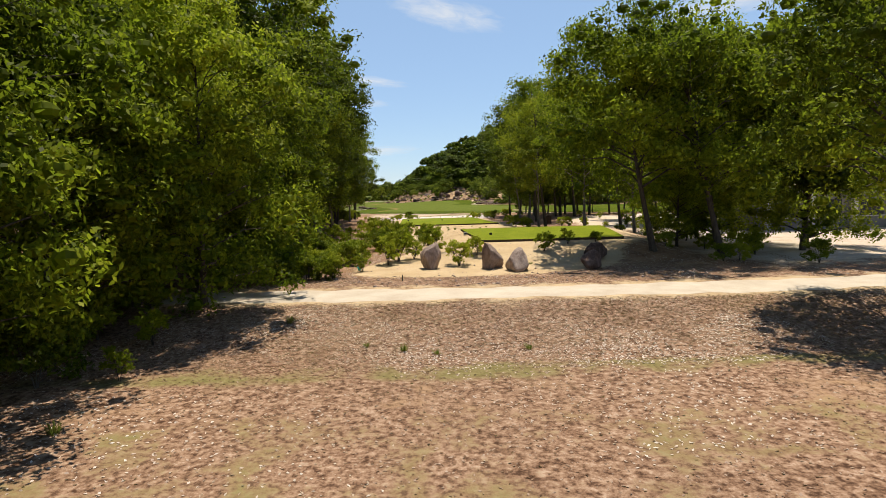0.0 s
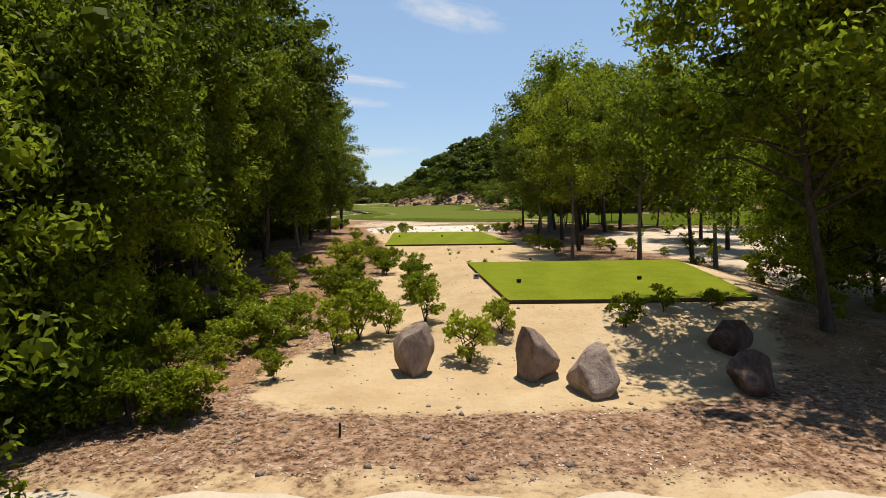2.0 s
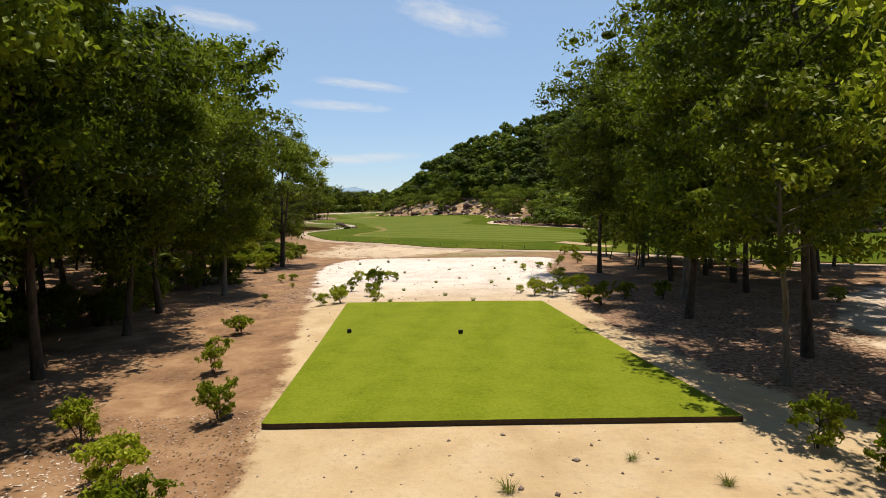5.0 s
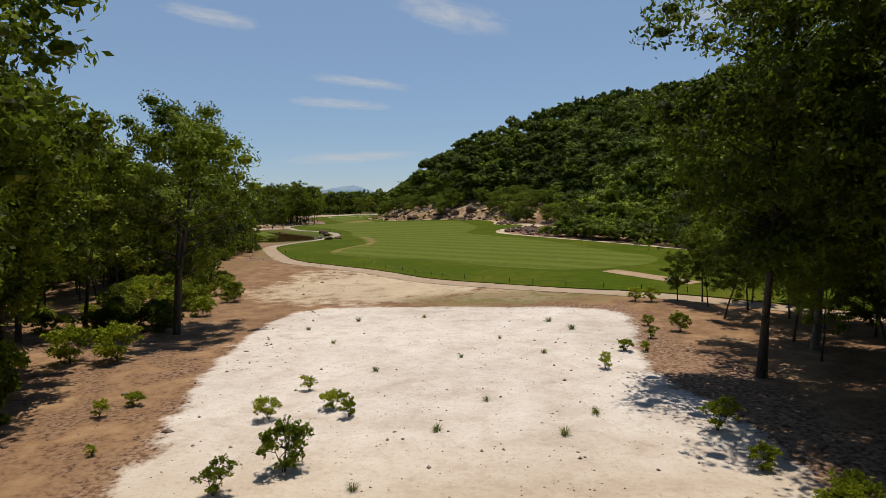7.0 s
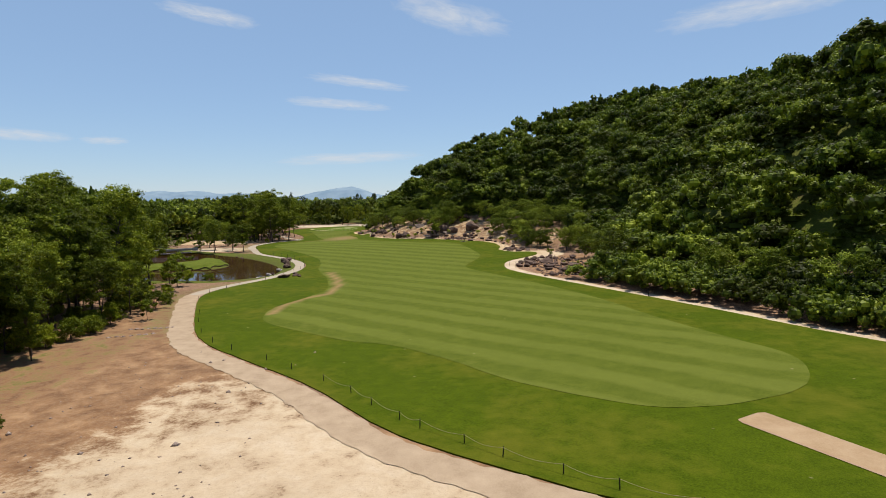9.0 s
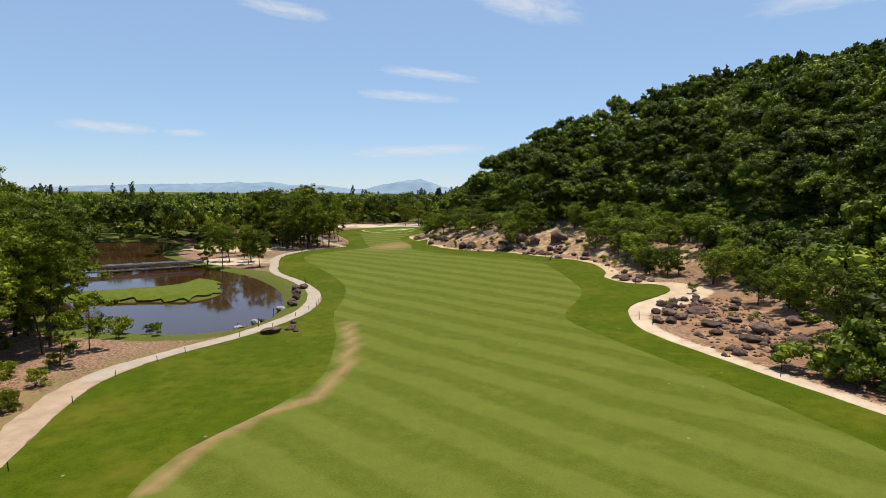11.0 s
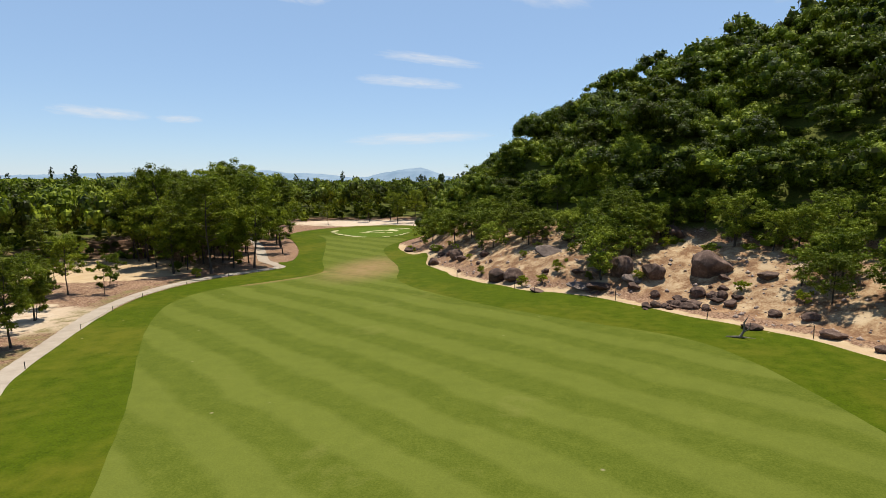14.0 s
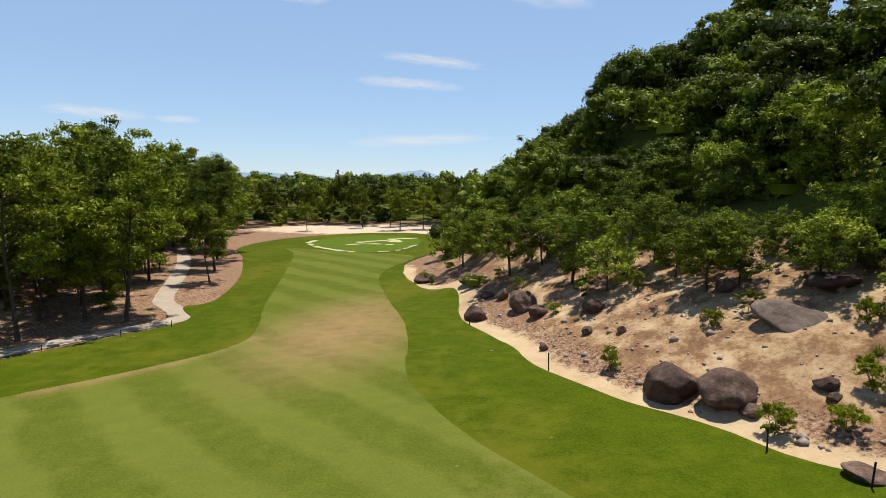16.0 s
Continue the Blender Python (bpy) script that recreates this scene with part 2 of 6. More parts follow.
TONE = 0.74  # one overall value for all the base colours below


def col(c):
    return (c[0] * TONE, c[1] * TONE, c[2] * TONE, 1.0)


def mixc(nt, fac, a, b, blend="MIX"):
    n = nt.nodes.new("ShaderNodeMix")
    n.data_type = "RGBA"
    n.blend_type = blend
    for sock, v in ((n.inputs[0], fac), (n.inputs[6], a), (n.inputs[7], b)):
        if hasattr(v, "is_output"):
            nt.links.new(v, sock)
        elif isinstance(v, (int, float)):
            sock.default_value = v
        else:
            sock.default_value = col(v)
    return n.outputs[2]


def ramp(nt, fac, stops):
    n = nt.nodes.new("ShaderNodeValToRGB")
    el = n.color_ramp.elements
    while len(el) < len(stops):
        el.new(0.5)
    for e, (p, c) in zip(el, stops):
        e.position = p
        e.color = col(c) if not isinstance(c, (int, float)) else (c, c, c, 1)
    nt.links.new(fac, n.inputs[0])
    return n.outputs[0]


def math_node(nt, op, a, b=0.0, clamp=False):
    n = nt.nodes.new("ShaderNodeMath")
    n.operation = op
    n.use_clamp = clamp
    for sock, v in ((n.inputs[0], a), (n.inputs[1], b)):
        if hasattr(v, "is_output"):
            nt.links.new(v, sock)
        else:
            sock.default_value = v
    return n.outputs[0]


def noise_tex(nt, scale, detail=4.0, rough=0.55, vec=None, dist=0.0):
    n = node(nt, "TexNoise", {"Scale": scale, "Detail": detail, "Roughness": rough, "Distortion": dist})
    if vec is not None:
        nt.links.new(vec, n.inputs["Vector"])
    return n.outputs[0]


def world_place(nt):
    return node(nt, "NewGeometry").outputs["Position"]


def bump(nt, height, strength=0.4, distance=0.05):
    return node(nt, "Bump", {"Strength": strength, "Distance": distance, "Height": height}).outputs[0]


def principled(nt, out, base, rough=0.8, normal=None, spec=0.3, metallic=0.0):
    p = node(nt, "BsdfPrincipled", {"Roughness": rough, "Metallic": metallic})
    p.inputs["Specular IOR Level"].default_value = spec
    if hasattr(base, "is_output"):
        nt.links.new(base, p.inputs["Base Color"])
    else:
        p.inputs["Base Color"].default_value = col(base)
    if normal is not None:
        nt.links.new(normal, p.inputs["Normal"])
    nt.links.new(p.outputs[0], out.inputs[0])
    return p


def attr(nt, name):
    return node(nt, "Attribute", attribute_name=name).outputs["Fac"]


def ground_material():
    m, nt, out = material("ground")
    P = world_place(nt)
    big = noise_tex(nt, 0.09, 5, 0.6, P)
    mid = noise_tex(nt, 0.55, 6, 0.62, P, 0.3)
    fine = noise_tex(nt, 5.0, 5, 0.65, P)
    grit = noise_tex(nt, 26.0, 3, 0.6, P)
    # leaf litter over brown earth
    litter = ramp(nt, fine, [(0.36, (0.075, 0.036, 0.020)), (0.47, (0.25, 0.140, 0.084)), (0.57, (0.40, 0.250, 0.160)), (0.70, (0.58, 0.41, 0.29))])
    litter = mixc(nt, ramp(nt, mid, [(0.48, 0.0), (0.72, 0.6)]), litter, (0.36, 0.225, 0.130))
    vor = node(nt, "TexVoronoi", {"Scale": 7.0, "Vector": P})
    flecks = ramp(nt, vor.outputs["Distance"], [(0.05, 1.0), (0.16, 0.0)])
    litter = mixc(nt, math_node(nt, "MULTIPLY", flecks, 0.5), litter, (0.56, 0.46, 0.37))
    # reddish bare soil
    soil = ramp(nt, mid, [(0.30, (0.17, 0.085, 0.042)), (0.52, (0.33, 0.182, 0.092)), (0.74, (0.53, 0.33, 0.178))])
    soil = mixc(nt, ramp(nt, fine, [(0.45, 0.0), (0.75, 0.45)]), soil, (0.42, 0.30, 0.20))
    # yellow and white sand
    gold = ramp(nt, mid, [(0.25, (0.50, 0.345, 0.185)), (0.5, (0.62, 0.45, 0.255)), (0.75, (0.68, 0.52, 0.33))])
    pale = ramp(nt, mid, [(0.25, (0.64, 0.52, 0.43)), (0.5, (0.84, 0.73, 0.64)), (0.75, (0.93, 0.84, 0.76))])
    sand = mixc(nt, attr(nt, "white"), gold, pale)
    sand = mixc(nt, ramp(nt, fine, [(0.52, 0.0), (0.76, 0.45)]), sand, (0.40, 0.29, 0.18))
    scuff = noise_tex(nt, 2.1, 7, 0.7, P, 0.6)
    sand = mixc(nt, ramp(nt, scuff, [(0.50, 0.0), (0.68, 0.26)]), sand, (0.44, 0.32, 0.21))
    specks = node(nt, "TexVoronoi", {"Scale": 3.4, "Vector": P})
    sand = mixc(nt, ramp(nt, specks.outputs["Distance"], [(0.03, 0.7), (0.09, 0.0)]), sand, (0.20, 0.13, 0.08))
    # thin dry grass
    dry = ramp(nt, fine, [(0.3, (0.15, 0.125, 0.04)), (0.55, (0.25, 0.205, 0.08)), (0.8, (0.38, 0.30, 0.16))])
    lush = ramp(nt, fine, [(0.3, (0.055, 0.075, 0.008)), (0.55, (0.12, 0.145, 0.018)), (0.8, (0.21, 0.21, 0.05))])

    def cut(name, amount=0.55):
        s = math_node(nt, "ADD", attr(nt, name), math_node(nt, "MULTIPLY", math_node(nt, "SUBTRACT", mid, 0.5), amount * 2))
        s = math_node(nt, "ADD", s, math_node(nt, "MULTIPLY", math_node(nt, "SUBTRACT", fine, 0.5), 0.5))
        return ramp(nt, s, [(0.38, 0.0), (0.62, 1.0)])
    c = mixc(nt, cut("soil"), litter, soil)
    c = mixc(nt, cut("sand"), c, sand)
    c = mixc(nt, cut("dry"), c, dry)
    c = mixc(nt, cut("lush"), c, lush)
    c = mixc(nt, math_node(nt, "MULTIPLY", ramp(nt, big, [(0.35, 0.0), (0.7, 1.0)]), 0.22), c, (0.16, 0.10, 0.06))
    h = math_node(nt, "ADD", math_node(nt, "MULTIPLY", fine, 1.0), math_node(nt, "MULTIPLY", grit, 0.35))
    principled(nt, out, c, 0.95, bump(nt, h, 0.55, 0.09), 0.1)
    return m


def grass_material(name, dark, light, stripes=None, patchy=None, patch_level=0.62):
    """Mown turf: blades at a fine scale, mottling and mowing stripes at a large one."""
    m, nt, out = material(name)
    P = world_place(nt)
    fine = noise_tex(nt, 9.0, 5, 0.75, P)
    mid = noise_tex(nt, 0.8, 6, 0.66, P)
    big = noise_tex(nt, 0.10, 4, 0.55, P)
    f = math_node(nt, "ADD", math_node(nt, "MULTIPLY", fine, 0.66), math_node(nt, "MULTIPLY", mid, 0.34))
    c = ramp(nt, f, [(0.36, tuple(v * 0.86 for v in dark)), (0.50, tuple((a + b) / 2 for a, b in zip(dark, light))), (0.64, tuple(v * 1.1 for v in light))])
    if stripes:
        angle, width, amount = stripes
        mp = node(nt, "Mapping", {"Vector": P, "Rotation": (0, 0, radians(angle)), "Scale": (1, 1, 1)})
        sep = node(nt, "SeparateXYZ", {"Vector": mp.outputs[0]})
        wob = math_node(nt, "MULTIPLY", math_node(nt, "SUBTRACT", noise_tex(nt, 0.12, 4, 0.6, P), 0.5), 3.0)
        s = math_node(nt, "SINE", math_node(nt, "MULTIPLY", math_node(nt, "ADD", sep.outputs[0], wob), math.pi / width))
        s = ramp(nt, math_node(nt, "ADD", math_node(nt, "MULTIPLY", s, 0.5), 0.5), [(0.3, 0.0), (0.7, 1.0)])
        fade = math_node(nt, "MULTIPLY", s, ramp(nt, noise_tex(nt, 0.05, 3, 0.5, P), [(0.3, 0.62 * amount), (0.65, amount)]))
        c = mixc(nt, fade, c, (light[0] * 1.5, light[1] * 1.42, light[2] * 2.0))
    if patchy:
        c = mixc(nt, ramp(nt, math_node(nt, "ADD", math_node(nt, "MULTIPLY", big, 0.7), math_node(nt, "MULTIPLY", mid, 0.3)),
                          [(patch_level - 0.07, 0.0), (patch_level + 0.12, 0.6)]), c, patchy)
    if stripes:
        worn = attr(nt, "worn")
        w = math_node(nt, "MULTIPLY", worn, ramp(nt, mid, [(0.3, 0.55), (0.6, 1.0)]))
        c = mixc(nt, w, c, (0.37, 0.225, 0.115))
    dead = node(nt, "TexVoronoi", {"Scale": 0.35, "Vector": P})
    c = mixc(nt, ramp(nt, dead.outputs["Distance"], [(0.012, 0.7), (0.05, 0.0)]), c, (0.42, 0.36, 0.2))
    principled(nt, out, c, 0.9, bump(nt, fine, 0.6, 0.03), 0.04)
    return m


def path_material(name, dark, light):
    m, nt, out = material(name)
    P = world_place(nt)
    mid = noise_tex(nt, 0.7, 6, 0.6, P)
    fine = noise_tex(nt, 14.0, 5, 0.7, P)
    f = math_node(nt, "ADD", math_node(nt, "MULTIPLY", fine, 0.35), math_node(nt, "MULTIPLY", mid, 0.65))
    c = ramp(nt, f, [(0.32, dark), (0.66, light)])
    principled(nt, out, c, 0.95, bump(nt, fine, 0.4, 0.03), 0.1)
    return m


def leaf_material(name, dark, mid, light, glow=0.35, gloss=0.12):
    """Foliage: hue varies leaf by leaf and plant by plant, with light passing through."""
    m, nt, out = material(name)
    geo = node(nt, "NewGeometry")
    rnd = geo.outputs["Random Per Island"]
    obj = node(nt, "ObjectInfo").outputs["Random"]
    P = geo.outputs["Position"]
    clump = noise_tex(nt, 0.16, 3, 0.6, P)
    f = math_node(nt, "ADD", math_node(nt, "MULTIPLY", rnd, 0.52), math_node(nt, "MULTIPLY", math_node(nt, "SUBTRACT", clump, 0.31), 1.5))
    cell = node(nt, "TexVoronoi", {"Scale": 0.15, "Vector": P})
    tone = node(nt, "SeparateColor", {"Color": cell.outputs["Color"]})
    f = math_node(nt, "ADD", f, math_node(nt, "MULTIPLY", math_node(nt, "SUBTRACT", tone.outputs[0], 0.5), 0.50))
    f = math_node(nt, "ADD", f, math_node(nt, "MULTIPLY", math_node(nt, "SUBTRACT", obj, 0.5), 0.25))
    c = ramp(nt, f, [(0.22, dark), (0.58, mid), (0.95, light)])
    p = node(nt, "BsdfPrincipled", {"Roughness": 0.55, "Base Color": c})
    p.inputs["Specular IOR Level"].default_value = gloss
    c = mixc(nt, math_node(nt, "MULTIPLY", tone.outputs[1], 0.25), c, mixc(nt, 0.65, c, (0.26, 0.22, 0.02)))
    nt.links.new(c, p.inputs["Base Color"])
    tr = node(nt, "BsdfTranslucent", {"Color": mixc(nt, 0.5, c, (0.30, 0.42, 0.03))})
    mx = node(nt, "MixShader", {0: glow})
    nt.links.new(p.outputs[0], mx.inputs[1])
    nt.links.new(tr.outputs[0], mx.inputs[2])
    nt.links.new(mx.outputs[0], out.inputs[0])
    return m


def bark_material(name, dark, light):
    m, nt, out = material(name)
    tc = node(nt, "TexCoord").outputs["Object"]
    mp = node(nt, "Mapping", {"Vector": tc, "Scale": (6, 6, 1.2)})
    n = noise_tex(nt, 1.6, 6, 0.7, mp.outputs[0])
    c = ramp(nt, n, [(0.3, dark), (0.7, light)])
    principled(nt, out, c, 0.9, bump(nt, n, 0.6, 0.04), 0.15)
    return m


def rock_material(name, dark, mid, light):
    m, nt, out = material(name)
    tc = node(nt, "TexCoord").outputs["Object"]
    obj = node(nt, "ObjectInfo").outputs["Random"]
    a = noise_tex(nt, 2.6, 8, 0.68, tc, 0.7)
    b = noise_tex(nt, 15.0, 6, 0.72, tc)
    f = math_node(nt, "ADD", math_node(nt, "MULTIPLY", a, 0.7), math_node(nt, "MULTIPLY", b, 0.3))
    f = math_node(nt, "ADD", f, math_node(nt, "MULTIPLY", math_node(nt, "SUBTRACT", obj, 0.5), 0.12))
    c = ramp(nt, f, [(0.34, dark), (0.52, mid), (0.70, light)])
    principled(nt, out, c, 0.85, bump(nt, math_node(nt, "ADD", a, math_node(nt, "MULTIPLY", b, 0.4)), 0.8, 0.12), 0.25)
    return m


def plain_material(name, base, rough=0.8, vary=0.25, scale=9.0):
    m, nt, out = material(name)
    tc = node(nt, "TexCoord").outputs["Object"]
    n = noise_tex(nt, scale, 5, 0.6, tc)
    lo = tuple(v * (1 - vary) for v in base)
    hi = tuple(min(1, v * (1 + vary)) for v in base)
    principled(nt, out, ramp(nt, n, [(0.3, lo), (0.7, hi)]), rough, bump(nt, n, 0.3, 0.01))
    return m


def water_material():
    m, nt, out = material("pond_water")
    P = world_place(nt)
    n = noise_tex(nt, 1.4, 4, 0.5, P)
    n2 = noise_tex(nt, 0.06, 3, 0.5, P)
    c = ramp(nt, n2, [(0.35, (0.050, 0.020, 0.008)), (0.65, (0.075, 0.042, 0.022))])
    p = principled(nt, out, c, 0.06, bump(nt, n, 0.10, 0.03), 0.5)
    p.inputs["IOR"].default_value = 1.33
    return m


M_GROUND = ground_material()
M_ROUGH = grass_material("rough_turf", (0.048, 0.076, 0.002), (0.090, 0.122, 0.004), None, (0.150, 0.142, 0.014), 0.53)
M_FAIRWAY = grass_material("fairway_turf", (0.087, 0.116, 0.011), (0.131, 0.152, 0.020), (-50, 2.5, 0.42), (0.20, 0.19, 0.05), 0.68)
M_TEE = grass_material("tee_turf", (0.140, 0.178, 0.008), (0.205, 0.232, 0.016), (8, 1.6, 0.16), None)
M_GREEN = grass_material("green_turf", (0.080, 0.128, 0.010), (0.120, 0.168, 0.016))
M_ISLAND = grass_material("marsh_grass", (0.07, 0.095, 0.008), (0.17, 0.20, 0.03))
M_ROAD = path_material("sand_road", (0.50, 0.405, 0.30), (0.68, 0.585, 0.46))
M_CART = path_material("gravel_path", (0.36, 0.258, 0.168), (0.55, 0.415, 0.285))
M_PALE = path_material("pale_path", (0.37, 0.30, 0.228), (0.53, 0.45, 0.355))
M_STRIP = path_material("bare_strip", (0.38, 0.25, 0.14), (0.52, 0.37, 0.23))
M_TURFEDGE = plain_material("turf_edge", (0.07, 0.045, 0.025))
M_LEAF_A = leaf_material("acacia_leaf", (0.018, 0.029, 0.001), (0.105, 0.148, 0.006), (0.31, 0.37, 0.020), 0.36)
# lighter copy of the acacia leaf, sunlight put into its colour
M_LEAF_F = leaf_material("sunlit_acacia_leaf", (0.040, 0.060, 0.002), (0.220, 0.275, 0.010), (0.53, 0.56, 0.032), 0.55)
M_LEAF_G = leaf_material("grove_leaf", (0.040, 0.056, 0.002), (0.145, 0.190, 0.007), (0.38, 0.43, 0.026), 0.26)
M_LEAF_B = leaf_material("forest_leaf", (0.010, 0.021, 0.002), (0.090, 0.136, 0.008), (0.34, 0.400, 0.028), 0.18)
M_LEAF_C = leaf_material("shrub_leaf", (0.105, 0.135, 0.004), (0.30, 0.335, 0.012), (0.56, 0.58, 0.045), 0.50)
M_LEAF_D = leaf_material("slope_leaf", (0.050, 0.076, 0.005), (0.200, 0.255, 0.016), (0.46, 0.52, 0.055), 0.28)
M_LEAF_E = leaf_material("needle_leaf", (0.012, 0.026, 0.010), (0.028, 0.050, 0.018), (0.05, 0.08, 0.03), 0.15)
M_BLADE = leaf_material("grass_blade", (0.06, 0.075, 0.012), (0.12, 0.145, 0.025), (0.25, 0.24, 0.08))
M_BARK = bark_material("bark", (0.04, 0.030, 0.022), (0.15, 0.12, 0.09))
M_PALEBARK = bark_material("pale_bark", (0.12, 0.10, 0.08), (0.32, 0.275, 0.22))
M_ROCK = rock_material("boulder", (0.036, 0.021, 0.016), (0.130, 0.078, 0.057), (0.32, 0.215, 0.165))
M_ROCK_TAN = rock_material("tan_boulder", (0.17, 0.115, 0.090), (0.36, 0.265, 0.215), (0.58, 0.47, 0.39))
M_ROCK_SLAB = rock_material("slab_rock", (0.10, 0.07, 0.055), (0.21, 0.155, 0.125), (0.36, 0.28, 0.235))
M_ROCK_PALE = rock_material("pale_boulder", (0.28, 0.24, 0.21), (0.45, 0.41, 0.37), (0.62, 0.58, 0.54))
M_WATER = water_material()
M_STAKE = plain_material("stake_paint", (0.018, 0.022, 0.016), 0.6)
M_ROPE = plain_material("rope", (0.30, 0.27, 0.13), 0.9)
M_CONCRETE = plain_material("concrete", (0.42, 0.40, 0.36), 0.85)
M_DRYLEAF = leaf_material("dry_leaf", (0.22, 0.115, 0.07), (0.56, 0.39, 0.29), (0.92, 0.79, 0.68), 0.2)

# ---- mesh helpers ----


def mesh_from(name, verts, faces, mats, smooth=False):
    """A mesh from arrays; faces is an (n, 3) or (n, 4) array, or a list of lists."""
    me = bpy.data.meshes.new(name)
    verts = np.asarray(verts, np.float32)
    if isinstance(faces, np.ndarray):
        n, k = faces.shape
        me.vertices.add(len(verts))
        me.vertices.foreach_set("co", verts.ravel())
        me.loops.add(n * k)
        me.loops.foreach_set("vertex_index", faces.astype(np.int32).ravel())
        me.polygons.add(n)
        me.polygons.foreach_set("loop_start", np.arange(0, n * k, k, dtype=np.int32))
        me.update(calc_edges=True)
    else:
        me.from_pydata([tuple(map(float, v)) for v in verts], [], [tuple(f) for f in faces])
        me.update()
    for m in mats if isinstance(mats, (list, tuple)) else [mats]:
        me.materials.append(m)
    if smooth:
        me.polygons.foreach_set("use_smooth", np.ones(len(me.polygons), bool))
    return me


def part(name, me, parent, label="", m=None):
    ob = new(name, me)
    ob.parent = parent
    if m is not None:
        ob.matrix_basis = m
    return tagged(ob, label)


def root(name, label, category, group="", m=None):
    ob = new(name)
    ob.empty_display_size = 0.3
    if m is not None:
        ob.matrix_basis = m
    return tagged(ob, label, category, group)


class Pile:
    """Gathers vertices and quads of one mesh."""

    def __init__(self):
        self.v, self.f, self.n = [], [], 0

    def add(self, v, f):
        self.v.append(np.asarray(v, float))
        self.f.append(np.asarray(f, int) + self.n)
        self.n += len(v)

    def mesh(self, name, mats, smooth=False):
        return mesh_from(name, np.vstack(self.v), np.vstack(self.f), mats, smooth)


def tube(pile, pts, radii, sides=7):
    """A tapered, bent limb."""
    pts = np.asarray(pts, float)
    rings = []
    for i, p in enumerate(pts):
        d = pts[min(i + 1, len(pts) - 1)] - pts[max(i - 1, 0)]
        d = d / (np.linalg.norm(d) + 1e-9)
        a = np.cross(d, (0.31, 0.95, 0.05))
        a /= np.linalg.norm(a) + 1e-9
        b = np.cross(d, a)
        ang = np.arange(sides) * 2 * math.pi / sides
        rings.append(p + radii[i] * (np.cos(ang)[:, None] * a + np.sin(ang)[:, None] * b))
    v = np.vstack(rings)
    f = []
    for i in range(len(pts) - 1):
        for k in range(sides):
            f.append((i * sides + k, i * sides + (k + 1) % sides, (i + 1) * sides + (k + 1) % sides, (i + 1) * sides + k))
    pile.add(v, f)


def leaf_quads(rng, centres, outward, length, width, droop=0.3, jitter=0.7, rise=0.35):
    """Folded leaf blades, one quad each, at the given places."""
    n = len(centres)
    nor = outward + rng.normal(0, jitter, (n, 3))
    nor[:, 2] += rise
    nor /= np.linalg.norm(nor, axis=1)[:, None] + 1e-9
    t = np.cross(nor, rng.normal(0, 1, (n, 3)))
    t[:, 2] -= droop
    t /= np.linalg.norm(t, axis=1)[:, None] + 1e-9
    s = np.cross(nor, t)
    s /= np.linalg.norm(s, axis=1)[:, None] + 1e-9
    L = (length * rng.uniform(0.65, 1.35, n))[:, None]
    W = (width * rng.uniform(0.65, 1.35, n))[:, None]
    v = np.empty((n, 4, 3))
    v[:, 0] = centres - t * L * 0.5
    v[:, 1] = centres + s * W * 0.5 + nor * W * 0.12
    v[:, 2] = centres + t * L * 0.5
    v[:, 3] = centres - s * W * 0.5 + nor * W * 0.12
    return v.reshape(-1, 3), np.arange(n * 4).reshape(-1, 4)


def clump_points(rng, n, centre, size, shell=0.55):
    """Places in a ragged ball, denser towards its skin, and the way out from its middle."""
    d = rng.normal(0, 1, (n, 3))
    d /= np.linalg.norm(d, axis=1)[:, None]
    r = (shell + (1 - shell) * rng.random(n)) ** 0.8
    r *= 1 + 0.22 * np.sin(d[:, 0] * 5 + centre[0]) * np.sin(d[:, 1] * 4 + centre[1] * 2)
    return np.asarray(centre) + d * r[:, None] * np.asarray(size), d


def core_quads(rng, centre, size, shell=None):
    """Added sun blocker inside a clump: a small dented shell of loose pieces, as dense inner foliage."""
    base = CORE if shell is None else shell
    k = base * (1 + 0.22 * np.sin(base[..., :1] * 4 + rng.uniform(0, 6)) * np.sin(base[..., 1:2] * 5 + rng.uniform(0, 6)))
    return (np.asarray(centre) + k * np.asarray(size)).reshape(-1, 3)


def core_shell(n):
    out = []
    g = np.linspace(-1, 1, n + 1)
    for axis in range(3):
        for s in (-1.0, 1.0):
            for i in range(n):
                for j in range(n):
                    q = []
                    for a, b in ((g[i], g[j]), (g[i + 1], g[j]), (g[i + 1], g[j + 1]), (g[i], g[j + 1])):
                        p = [0.0, 0.0, 0.0]
                        p[axis], p[(axis + 1) % 3], p[(axis + 2) % 3] = s, a * s, b
                        q.append(np.array(p) / np.linalg.norm(p))
                    out.append(q)
    return np.array(out)


CORE = core_shell(2)
CORE_LOW = core_shell(1)


